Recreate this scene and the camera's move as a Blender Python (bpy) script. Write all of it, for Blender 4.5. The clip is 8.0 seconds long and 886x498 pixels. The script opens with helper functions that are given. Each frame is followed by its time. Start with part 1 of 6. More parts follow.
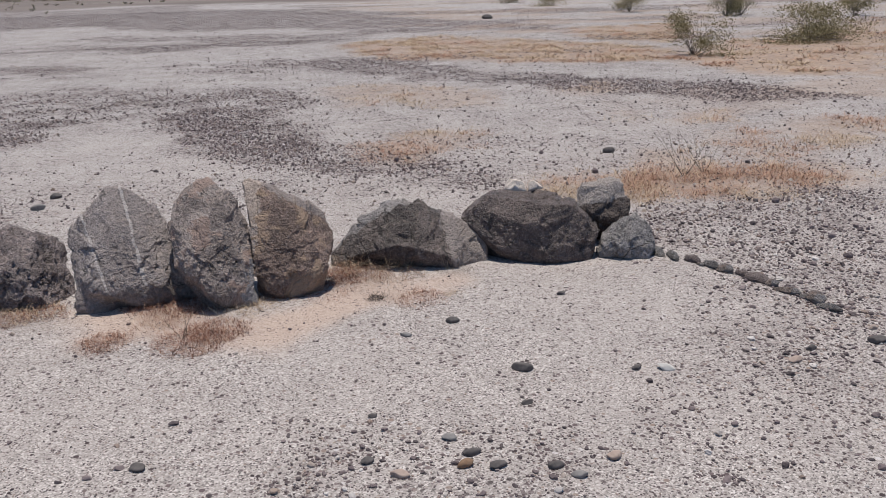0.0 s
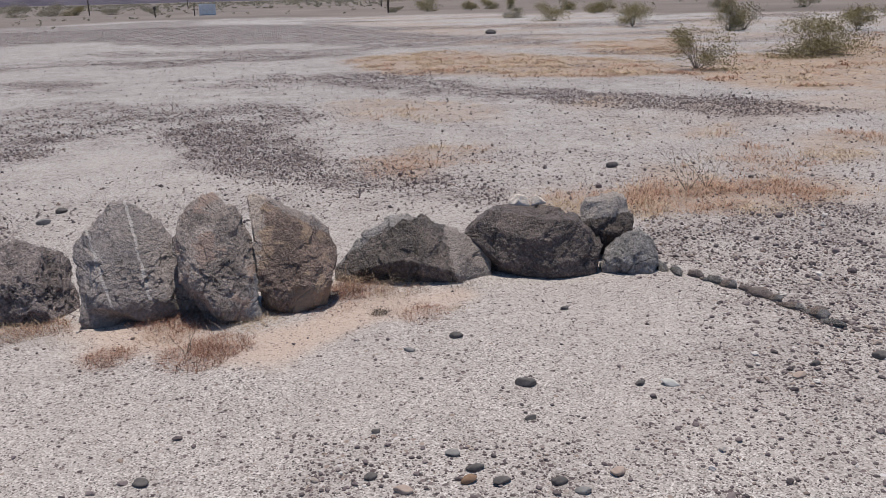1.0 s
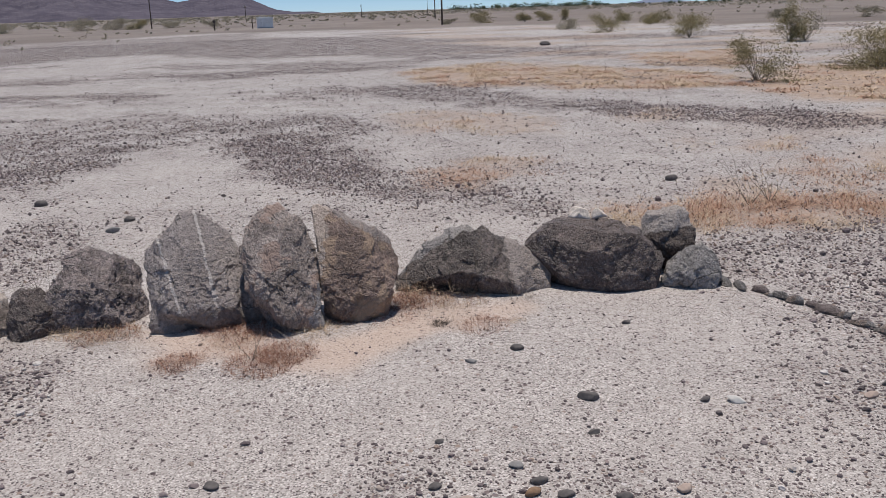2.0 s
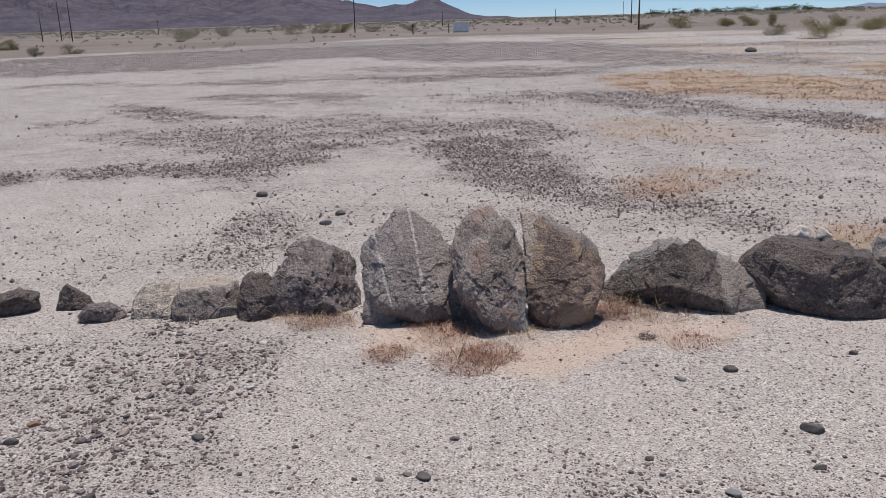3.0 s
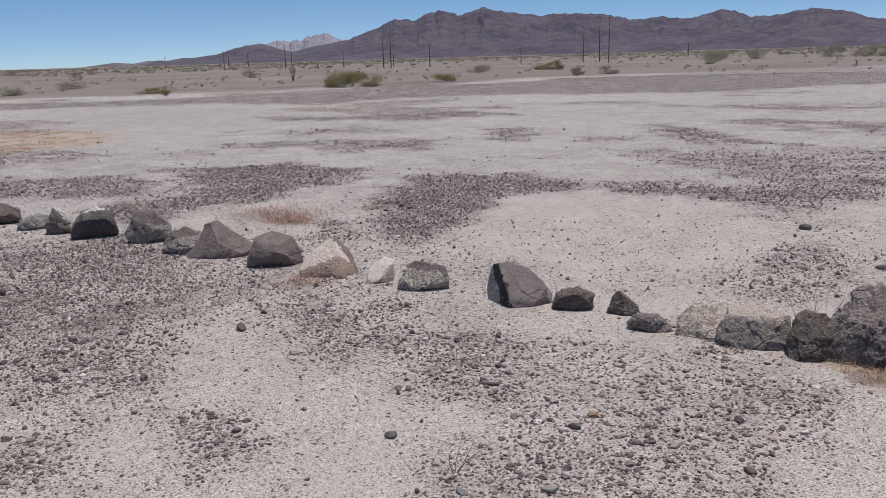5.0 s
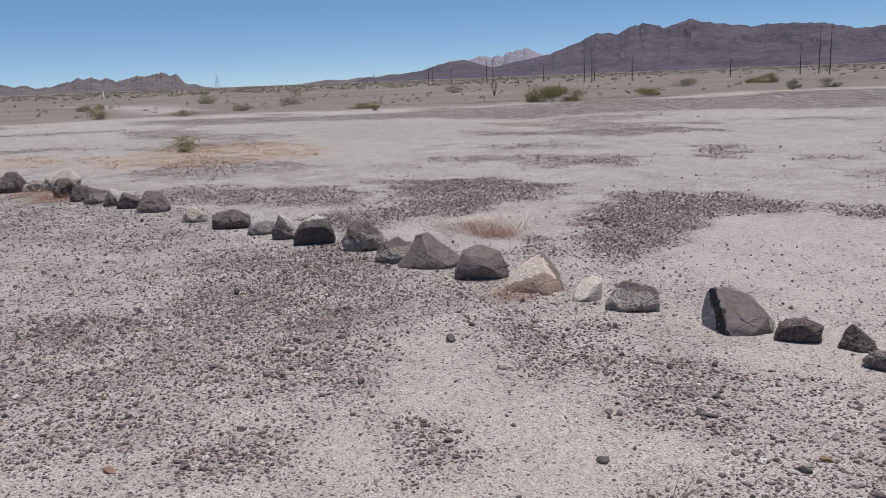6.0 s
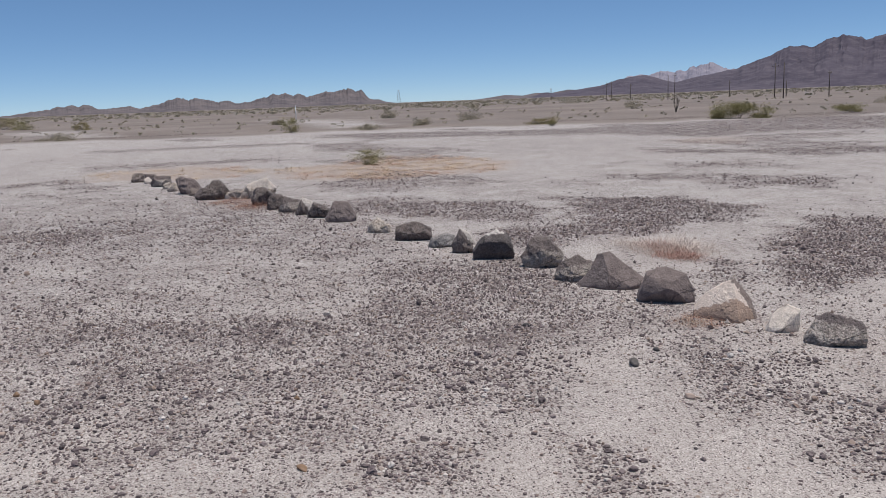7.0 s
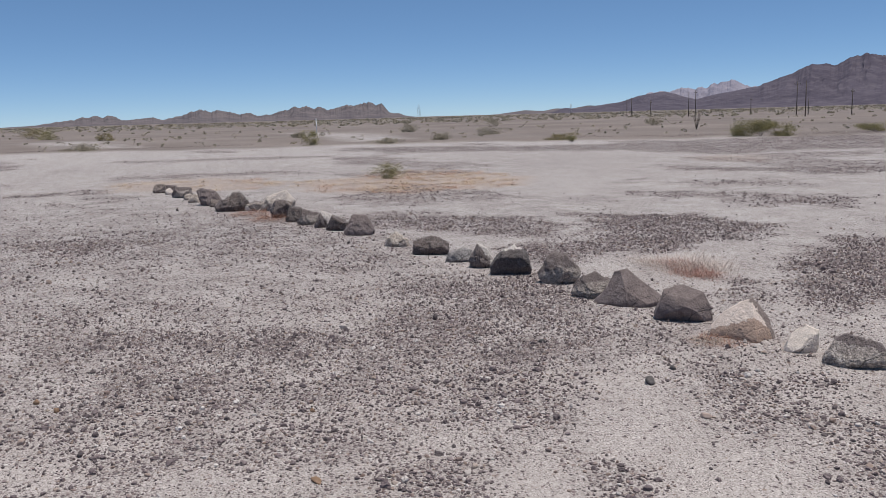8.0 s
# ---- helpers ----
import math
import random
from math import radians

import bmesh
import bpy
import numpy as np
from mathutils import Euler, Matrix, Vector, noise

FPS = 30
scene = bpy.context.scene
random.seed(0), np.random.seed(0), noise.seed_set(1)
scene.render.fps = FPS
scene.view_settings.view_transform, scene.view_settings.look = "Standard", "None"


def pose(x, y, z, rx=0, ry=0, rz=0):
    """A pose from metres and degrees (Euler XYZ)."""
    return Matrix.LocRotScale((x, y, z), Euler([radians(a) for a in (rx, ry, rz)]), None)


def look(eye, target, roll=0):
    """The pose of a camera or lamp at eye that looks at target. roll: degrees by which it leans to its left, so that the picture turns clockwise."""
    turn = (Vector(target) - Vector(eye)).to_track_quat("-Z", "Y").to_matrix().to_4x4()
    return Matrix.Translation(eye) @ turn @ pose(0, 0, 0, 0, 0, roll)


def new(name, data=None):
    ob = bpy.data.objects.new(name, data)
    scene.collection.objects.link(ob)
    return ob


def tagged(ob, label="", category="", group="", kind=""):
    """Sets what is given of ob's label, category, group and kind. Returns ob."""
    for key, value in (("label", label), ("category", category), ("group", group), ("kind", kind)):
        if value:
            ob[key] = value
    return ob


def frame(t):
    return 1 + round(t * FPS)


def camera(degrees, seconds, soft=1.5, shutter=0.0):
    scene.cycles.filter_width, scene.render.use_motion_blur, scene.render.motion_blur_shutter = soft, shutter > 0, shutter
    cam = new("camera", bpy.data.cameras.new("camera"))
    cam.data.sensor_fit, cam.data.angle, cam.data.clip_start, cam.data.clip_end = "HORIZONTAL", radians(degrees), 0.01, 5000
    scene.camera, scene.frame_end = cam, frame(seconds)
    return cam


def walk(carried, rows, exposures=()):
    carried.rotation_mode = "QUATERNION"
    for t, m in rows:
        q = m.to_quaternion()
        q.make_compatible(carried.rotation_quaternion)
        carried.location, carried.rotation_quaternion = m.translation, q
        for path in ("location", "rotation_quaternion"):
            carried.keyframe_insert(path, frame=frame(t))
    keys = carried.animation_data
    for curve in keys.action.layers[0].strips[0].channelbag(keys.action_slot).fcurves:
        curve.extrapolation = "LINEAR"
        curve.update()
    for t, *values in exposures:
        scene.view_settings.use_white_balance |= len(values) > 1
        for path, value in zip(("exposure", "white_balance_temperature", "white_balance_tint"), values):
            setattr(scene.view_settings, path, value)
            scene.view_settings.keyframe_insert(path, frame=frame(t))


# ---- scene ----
cam = camera(56.6, 8.0, soft=0.65)
PATH = [
    (0, pose(-0.000, 0.000, 1.501, 71.90, 1.33, -12.84)),
    (0.5, pose(0.004, -0.003, 1.502, 72.43, 1.68, -12.79)),
    (1, pose(-0.000, -0.007, 1.509, 72.87, 1.39, -12.58)),
    (1.2, pose(-0.006, -0.005, 1.510, 73.08, 1.51, -12.49)),
    (2.3, pose(-0.089, -0.021, 1.525, 73.95, 1.64, -6.50)),
    (2.5, pose(-0.115, -0.015, 1.526, 74.07, 1.57, -4.38)),
    (3, pose(-0.209, -0.018, 1.534, 74.41, 1.71, 3.89)),
    (3.5, pose(-0.287, -0.043, 1.548, 74.97, 1.27, 12.89)),
    (4, pose(-0.369, -0.074, 1.551, 75.67, 1.48, 22.11)),
    (4.5, pose(-0.441, -0.102, 1.554, 76.32, 1.19, 30.41)),
    (5, pose(-0.509, -0.140, 1.559, 76.87, 1.59, 38.48)),
    (5.2, pose(-0.527, -0.153, 1.565, 77.13, 1.96, 41.45)),
    (6.3, pose(-0.621, -0.224, 1.582, 78.73, 2.06, 55.77)),
    (6.5, pose(-0.629, -0.237, 1.588, 79.02, 2.05, 58.26)),
    (7, pose(-0.664, -0.268, 1.589, 79.78, 2.14, 64.06)),
    (7.5, pose(-0.674, -0.290, 1.594, 80.45, 2.24, 68.25)),
    (8, pose(-0.643, -0.272, 1.599, 80.80, 1.56, 65.42)),
]
walk(cam, PATH)

# ---- daylight: high sun ahead of the stones, clear sky ----
SUN_EL, SUN_WAY = 79.0, (0.15, 1.0)
world = bpy.data.worlds.new("world")
scene.world = world
world.use_nodes = True
wn = world.node_tree.nodes
sky = wn.new("ShaderNodeTexSky")
sky.sky_type, sky.sun_disc = "NISHITA", False
sky.sun_elevation, sky.sun_rotation = radians(SUN_EL), math.atan2(SUN_WAY[0], SUN_WAY[1])
sky.altitude, sky.air_density, sky.dust_density, sky.ozone_density = 0, 0.40, 0.0, 2.6
deep = wn.new("ShaderNodeHueSaturation")
deep.inputs["Saturation"].default_value, deep.inputs["Value"].default_value = 1.14, 1.0
world.node_tree.links.new(sky.outputs[0], deep.inputs["Color"])
even = wn.new("ShaderNodeMix")
even.data_type = "RGBA"
even.inputs[0].default_value, even.inputs[7].default_value = 0.28, (2.25, 3.85, 6.1, 1)
world.node_tree.links.new(deep.outputs[0], even.inputs[6])
world.node_tree.links.new(even.outputs[2], wn["Background"].inputs[0])
wn["Background"].inputs[1].default_value = 0.101
sun = new("sun", bpy.data.lights.new("sun", "SUN"))
sun.data.energy, sun.data.angle, sun.data.color = 3.85, radians(0.53), (1.0, 0.948, 0.862)
_h = math.cos(radians(SUN_EL)) / math.hypot(*SUN_WAY)
sun.matrix_world = look((SUN_WAY[0] * _h * 50, SUN_WAY[1] * _h * 50, math.sin(radians(SUN_EL)) * 50), (0, 0, 0))
scene.view_settings.exposure = 0.0


# ---- small numpy toolbox ----
def _hash(i, j, k, seed):
    h = (i * 374761393 + j * 668265263 + k * 2147483647 + seed * 1274126177) & 0xFFFFFFFF
    h = ((h ^ (h >> 13)) * 1274126177) & 0xFFFFFFFF
    return ((h ^ (h >> 16)) & 0xFFFF) / 65535.0


def vnoise(x, y, z=0.0, seed=0):
    """Smooth value noise, -1 to 1."""
    x, y, z = np.broadcast_arrays(np.asarray(x, float), np.asarray(y, float), np.asarray(z, float))
    i, j, k = (np.floor(a).astype(np.int64) for a in (x, y, z))
    u, v, w = x - i, y - j, z - k
    u, v, w = (a * a * (3 - 2 * a) for a in (u, v, w))
    out = 0.0
    for di in (0, 1):
        for dj in (0, 1):
            for dk in (0, 1):
                out = out + _hash(i + di, j + dj, k + dk, seed) * (u if di else 1 - u) * (v if dj else 1 - v) * (w if dk else 1 - w)
    return out * 2 - 1


def fbm(x, y, z=0.0, seed=0, octaves=4):
    out, a = 0.0, 0.5
    for o in range(octaves):
        out = out + a * vnoise(np.asarray(x) * 2 ** o, np.asarray(y) * 2 ** o, np.asarray(z) * 2 ** o, seed + o * 17)
        a *= 0.5
    return out


def smooth(a, b, x):
    t = np.clip((x - a) / (b - a), 0, 1)
    return t * t * (3 - 2 * t)


def inside(poly, x, y):
    """Signed distance to a polygon, positive within."""
    p = np.array(poly)
    q = np.roll(p, -1, axis=0)
    best, odd = np.full(x.shape, 1e18), np.zeros(x.shape, bool)
    for (ax, ay), (bx, by) in zip(p, q):
        ex, ey = bx - ax, by - ay
        t = np.clip(((x - ax) * ex + (y - ay) * ey) / (ex * ex + ey * ey + 1e-9), 0, 1)
        best = np.minimum(best, (x - ax - t * ex) ** 2 + (y - ay - t * ey) ** 2)
        odd ^= ((ay > y) != (by > y)) & (x < ex * (y - ay) / (ey + (abs(ey) < 1e-9) * 1e-9) + ax)
    return np.where(odd, 1, -1) * np.sqrt(best)


def patches(polys, x, y, seed, soft=1.0, grow=0.0):
    """Soft-edged cover from polygons with a ragged outline."""
    r = np.hypot(x, y)
    rag = fbm(x / 0.5, y / 0.5, 0, seed, 3) * (0.30 + 0.02 * r) + fbm(x / (0.4 + 0.11 * r), y / (0.4 + 0.11 * r), 0, seed + 5, 3) * (0.1 + 0.045 * r)
    out = np.zeros(x.shape)
    for value, poly in polys:
        d = inside(poly, x, y) + rag + grow * (1 + 0.06 * r)
        out = np.maximum(out, value * smooth(soft * (-0.20 - 0.025 * r), soft * (0.30 + 0.035 * r), d))
    return out


# ---- the plan of the ground: dense gravel, dry grass, loose sand ----
GRAVEL, GRASS, LOOSE, BARE = [], [], [], []


def gravel_patch(value, *outline):
    GRAVEL.append((value, outline))


def bare_patch(value, *outline):
    BARE.append((value, outline))


def grass_patch(value, *outline):
    GRASS.append((value, outline))


def loose_patch(value, *outline):
    LOOSE.append((value, outline))


# dark gravel, lying in bands and fans
gravel_patch(0.75, (-1.33, 11.25), (-0.42, 11.70), (0.09, 10.67), (0.43, 9.21), (0.53, 8.12), (0.18, 7.67), (-0.33, 7.85), (-0.71, 9.08), (-1.11, 10.00))
gravel_patch(0.45, (-0.40, 8.31), (0.53, 8.12), (1.18, 7.31), (1.59, 6.78), (1.72, 6.17), (0.69, 6.63), (0.07, 7.32), (-0.33, 7.58))
gravel_patch(0.70, (-3.22, 11.51), (-2.52, 11.73), (-2.18, 10.63), (-2.38, 9.53), (-2.68, 9.40))
gravel_patch(0.40, (-1.33, 13.75), (0.24, 13.44), (1.27, 11.59), (0.47, 11.21), (-0.98, 12.23))
gravel_patch(0.62, (-0.10, 19.30), (3.02, 18.09), (4.54, 14.68), (5.79, 12.55), (7.18, 11.05), (7.46, 9.53), (5.99, 9.56), (4.81, 11.38), (3.48, 12.77), (2.03, 15.37), (0.58, 17.53))
gravel_patch(0.60, (-5.84, 32.70), (-3.43, 30.12), (-3.37, 27.98), (-5.09, 29.34))
gravel_patch(0.40, (2.65, 5.38), (3.39, 5.31), (4.53, 5.12), (2.75, 2.98), (2.62, 3.17), (2.52, 3.62), (2.35, 4.02), (2.18, 4.24))
gravel_patch(0.28, (2.28, 3.89), (2.45, 2.87), (2.48, 2.67), (1.74, 1.78), (1.35, 1.89), (1.18, 2.20), (1.69, 2.73), (1.84, 3.25))
gravel_patch(0.30, (0.10, 2.61), (0.99, 2.49), (1.18, 2.20), (1.06, 1.96), (0.00, 2.25))
gravel_patch(0.75, (-7.48, 16.61), (-5.78, 15.41), (-4.16, 15.33), (-4.21, 14.41), (-5.76, 14.80), (-7.07, 15.64))
gravel_patch(0.50, (-6.05, 18.95), (-4.84, 18.50), (-4.51, 16.74), (-5.42, 17.05))
gravel_patch(0.38, (-2.41, 5.96), (-2.32, 6.74), (-1.91, 6.57), (-1.82, 5.86), (-1.93, 5.19), (-2.22, 5.12))
gravel_patch(0.50, (-2.23, 4.31), (-1.76, 4.08), (-1.36, 3.60), (-1.21, 3.23), (-1.47, 3.06), (-1.66, 2.99))
gravel_patch(0.30, (-1.66, 2.99), (-1.03, 2.66), (-0.89, 2.49), (-1.48, 2.56))
gravel_patch(0.35, (-0.85, 8.78), (0.60, 8.62), (1.05, 7.58), (1.90, 7.12), (1.68, 6.69), (0.72, 7.12), (-0.29, 7.46))
gravel_patch(0.85, (-6.19, 5.59), (-7.46, 7.51), (-7.94, 8.69), (-6.61, 9.10), (-5.51, 8.97), (-5.83, 8.43), (-6.09, 7.86), (-5.81, 6.85), (-5.35, 5.83), (-4.90, 5.07), (-5.22, 4.98))
gravel_patch(0.70, (-5.51, 8.97), (-5.07, 9.72), (-4.03, 9.70), (-3.40, 9.38), (-3.52, 8.92), (-4.61, 8.73))
gravel_patch(0.60, (-3.93, 9.25), (-3.40, 10.36), (-2.77, 11.66), (-2.18, 11.47), (-2.30, 10.11), (-2.54, 8.76), (-2.82, 8.15), (-3.46, 8.53))
gravel_patch(0.75, (-10.49, 8.19), (-9.32, 8.58), (-8.66, 8.02), (-8.73, 7.19), (-8.98, 6.92))
gravel_patch(0.80, (-8.74, 17.95), (-7.42, 17.05), (-4.52, 15.00), (-4.54, 14.30), (-6.37, 15.06), (-7.79, 16.32))
gravel_patch(0.40, (-6.61, 19.43), (-5.14, 19.22), (-4.77, 17.75), (-5.99, 17.91))
gravel_patch(0.60, (-11.70, 15.85), (-10.71, 15.97), (-9.42, 13.73), (-10.13, 13.62))
gravel_patch(0.55, (-14.47, 11.56), (-13.26, 12.07), (-11.22, 12.92), (-10.64, 11.18), (-11.77, 10.40), (-13.83, 11.02))
gravel_patch(0.45, (-6.34, 12.40), (-4.86, 13.96), (-3.06, 12.62), (-1.47, 13.68), (-0.22, 12.82), (-0.36, 11.86), (-2.07, 11.80), (-4.08, 11.52), (-5.67, 11.40))
gravel_patch(0.60, (-4.56, 3.38), (-3.88, 3.60), (-3.13, 3.53), (-2.83, 3.11), (-2.83, 2.61), (-3.04, 2.42), (-3.48, 2.52), (-4.01, 2.78))
gravel_patch(0.38, (-3.13, 3.53), (-2.66, 3.60), (-1.71, 4.11), (-1.34, 3.69), (-1.43, 3.23), (-1.87, 2.95), (-2.09, 2.63), (-2.44, 2.57))
gravel_patch(0.46, (-2.50, 2.49), (-2.14, 2.73), (-1.63, 3.03), (-1.37, 2.68), (-1.39, 2.31), (-2.27, 2.00))
gravel_patch(0.80, (-11.91, 7.38), (-11.30, 8.27), (-9.41, 8.72), (-8.73, 8.04), (-8.52, 6.41), (-8.33, 5.34), (-8.42, 4.66), (-9.40, 4.89), (-10.00, 6.08))
gravel_patch(0.50, (-6.34, 5.62), (-5.71, 6.03), (-5.03, 4.98), (-5.76, 5.03))
gravel_patch(0.65, (-5.38, 9.32), (-4.77, 9.96), (-3.77, 9.48), (-4.04, 8.85), (-4.96, 8.78))
gravel_patch(0.65, (-14.87, 10.21), (-14.10, 11.73), (-13.14, 10.29))
gravel_patch(0.75, (-12.06, 11.24), (-11.32, 12.79), (-10.63, 11.45), (-11.17, 10.36))
gravel_patch(0.50, (-16.05, 12.55), (-15.43, 14.82), (-14.40, 14.16), (-14.64, 12.21))
gravel_patch(0.65, (-11.60, 15.36), (-11.29, 16.27), (-9.78, 14.60), (-10.19, 13.77))
gravel_patch(0.75, (-8.53, 17.55), (-5.87, 15.56), (-4.75, 14.75), (-5.47, 14.42), (-7.39, 15.81))
gravel_patch(0.60, (-13.64, 4.58), (-12.93, 5.54), (-11.81, 6.31), (-10.00, 6.08), (-10.23, 5.38), (-11.91, 4.66), (-12.37, 4.10))
gravel_patch(0.55, (-8.75, 2.73), (-8.30, 3.34), (-6.71, 3.57), (-5.65, 3.39), (-5.07, 2.75), (-4.76, 2.15), (-3.99, 2.09), (-4.13, 1.79), (-4.56, 1.55), (-5.00, 1.31))
gravel_patch(0.50, (-4.14, 2.74), (-4.00, 2.97), (-3.31, 2.80), (-3.28, 2.53), (-3.75, 2.57))
gravel_patch(0.28, (-3.17, 3.11), (-2.78, 3.87), (-1.95, 3.83), (-1.40, 3.89), (-1.25, 3.27), (-1.94, 2.86), (-2.37, 2.66), (-2.71, 2.71))
gravel_patch(0.65, (-3.83, 1.85), (-3.54, 2.24), (-3.08, 1.97), (-2.69, 1.66), (-3.21, 1.24), (-3.51, 1.50))
gravel_patch(0.45, (-4.52, 11.67), (-3.60, 12.87), (-2.67, 9.06), (-3.02, 8.10), (-3.70, 9.29))
gravel_patch(0.60, (-13.48, 4.25), (-12.25, 5.99), (-10.91, 6.83), (-10.00, 5.63), (-11.37, 4.59))
gravel_patch(0.70, (-13.88, 0.44), (-13.03, 1.22), (-11.96, 1.02), (-12.02, 0.32))
gravel_patch(0.50, (-10.36, 2.23), (-9.57, 2.85), (-8.85, 2.65), (-9.10, 2.12))
gravel_patch(0.60, (-8.04, 3.37), (-7.89, 4.02), (-6.78, 4.03), (-6.43, 3.37), (-7.06, 2.94))
gravel_patch(0.50, (-6.93, 0.46), (-6.82, 1.11), (-6.28, 1.80), (-5.57, 2.01), (-5.04, 2.49), (-4.36, 1.99), (-4.53, 1.45), (-5.08, 1.00), (-5.79, 0.36))
gravel_patch(0.55, (-5.66, -0.10), (-5.18, 0.56), (-4.75, 1.15), (-4.15, 0.77), (-4.54, 0.42), (-4.94, 0.10), (-4.95, -0.15))
gravel_patch(0.65, (-3.94, 1.73), (-3.67, 2.23), (-3.22, 2.08), (-3.17, 1.76), (-3.44, 1.48))
gravel_patch(0.55, (-4.20, 0.81), (-3.93, 1.29), (-3.36, 1.32), (-3.35, 1.15), (-3.74, 0.59))
gravel_patch(0.50, (-5.02, 3.43), (-3.95, 3.93), (-3.31, 3.13), (-3.51, 2.85), (-3.98, 2.81))
gravel_patch(0.65, (-13.95, -1.24), (-13.58, 0.41), (-12.49, 1.08), (-11.65, 0.56), (-11.94, -0.74), (-12.44, -1.15))
gravel_patch(0.50, (-7.75, -0.38), (-7.08, 1.20), (-5.96, 2.18), (-5.00, 2.76), (-4.15, 2.17), (-4.35, 1.43), (-4.92, 0.68), (-5.56, -0.15))
gravel_patch(0.55, (-5.87, -0.75), (-5.78, -0.14), (-4.79, 0.58), (-4.29, 0.47), (-4.19, 0.00), (-4.53, -0.67))
gravel_patch(0.60, (-14.11, 9.63), (-13.85, 12.17), (-12.92, 12.32), (-13.08, 10.05))
gravel_patch(0.65, (-11.78, 10.75), (-11.35, 12.66), (-10.77, 12.25), (-11.03, 10.52))
gravel_patch(0.50, (-20.83, 0.04), (-20.70, 1.35), (-18.18, 1.24), (-18.99, 0.10))
gravel_patch(0.70, (-22.98, 33.69), (-31.94, 51.58), (-25.23, 60.66), (-15.33, 74.01), (-4.56, 85.94), (-2.36, 41.55), (-8.52, 40.32), (-14.49, 34.37), (-17.78, 31.08))
gravel_patch(0.65, (-27.57, 63.71), (-32.89, 89.28), (-17.60, 79.00), (-5.10, 68.82), (4.88, 57.65), (6.18, 40.90), (11.05, 28.65), (9.66, 25.06), (4.94, 32.85), (-1.68, 32.68), (-7.48, 41.33), (-12.47, 40.22), (-17.36, 39.77))
gravel_patch(0.30, (-7.26, 12.75), (-3.53, 15.67), (-0.98, 13.89), (-0.81, 10.46), (-2.63, 11.21), (-3.66, 9.68), (-4.33, 10.49))
gravel_patch(0.55, (-20.79, -1.19), (-18.86, 0.20), (-17.17, 1.12), (-16.93, 0.32), (-19.10, -1.12))
gravel_patch(0.75, (-33.8, 24.8), (-32.9, 29.9), (-34.3, 38.8), (-31.0, 46.3), (-24.7, 53.9), (-15.3, 60.5), (-9.8, 38.2), (-14.4, 33.7), (-20.6, 30.4), (-24.5, 27.5), (-25.1, 22.6), (-29.9, 21.8))
gravel_patch(0.70, (-47.5, 14.4), (-38.3, 24.1), (-36.5, 34.2), (-34.0, 43.4), (-23.2, 29.3), (-27.4, 25.5), (-32.1, 20.1), (-41.7, 12.6))
gravel_patch(0.62, (-28.29, 0.85), (-28.12, 2.48), (-27.68, 5.02), (-26.40, 6.71), (-25.56, 6.48), (-26.23, 4.73), (-25.95, 2.72), (-26.34, 0.76))
gravel_patch(0.55, (-40.32, 1.41), (-39.55, 4.89), (-38.98, 7.80), (-37.11, 10.98), (-35.99, 10.63), (-36.66, 7.31), (-37.23, 4.57), (-37.46, 1.28))
gravel_patch(0.50, (-24.78, 7.14), (-24.64, 9.67), (-22.90, 10.40), (-23.15, 9.05), (-22.99, 7.25))
# swept sand between them
bare_patch(0.60, (-3.23, 2.35), (-2.61, 2.45), (-2.27, 2.00), (-2.89, 1.77), (-3.47, 2.26))
bare_patch(0.80, (-5.83, 7.93), (-3.64, 8.48), (-2.50, 7.45), (-2.61, 5.77), (-3.64, 5.26), (-4.57, 5.38), (-5.37, 6.36))
bare_patch(0.65, (-4.12, 2.40), (-3.80, 2.53), (-3.37, 2.38), (-2.92, 2.38), (-2.59, 2.35), (-2.28, 1.99), (-2.67, 1.67), (-3.08, 1.97), (-3.52, 2.08), (-3.81, 2.13))
bare_patch(0.70, (-4.40, 1.24), (-3.73, 1.75), (-3.51, 1.50), (-3.86, 1.22))
bare_patch(0.65, (-4.79, 2.42), (-4.60, 3.08), (-3.81, 2.74), (-3.70, 2.33), (-4.00, 2.19))
bare_patch(0.65, (-3.60, 2.46), (-3.48, 2.90), (-2.89, 2.54), (-2.55, 2.30), (-2.90, 1.80), (-3.26, 2.02))
bare_patch(0.25, (-9.26, 0.62), (-8.91, 1.89), (-7.82, 3.20), (-6.43, 2.42), (-6.88, 1.56), (-7.61, 0.63))
bare_patch(0.60, (-4.71, -0.02), (-4.36, 0.46), (-3.87, 0.39), (-4.13, 0.03))
bare_patch(0.25, (-10.81, -0.71), (-10.70, 0.92), (-9.51, 2.17), (-7.80, 2.12), (-7.48, 1.30), (-7.99, -0.03), (-9.06, -0.57))
bare_patch(0.70, (-2.61, 9.11), (-1.32, 9.88), (-0.75, 8.76), (-0.42, 7.49), (-0.76, 6.92), (-1.60, 7.20), (-1.90, 6.37))
# dry grass
grass_patch(0.85, (2.33, 23.22), (5.31, 25.33), (7.70, 21.82), (9.10, 17.14), (8.23, 15.26), (5.96, 15.53), (3.02, 18.09))
grass_patch(0.85, (10.79, 26.66), (14.25, 27.39), (12.23, 22.12), (10.18, 19.51), (9.34, 21.80))
grass_patch(0.95, (8.53, 15.83), (12.06, 19.49), (13.18, 18.76), (22.40, 26.51), (9.86, 11.50), (8.59, 12.13), (8.22, 13.96))
grass_patch(0.50, (1.43, 12.91), (1.81, 13.13), (1.65, 11.43), (1.31, 11.26))
grass_patch(0.55, (2.07, 13.01), (3.37, 12.03), (3.02, 10.54), (2.43, 10.62), (2.13, 11.87))
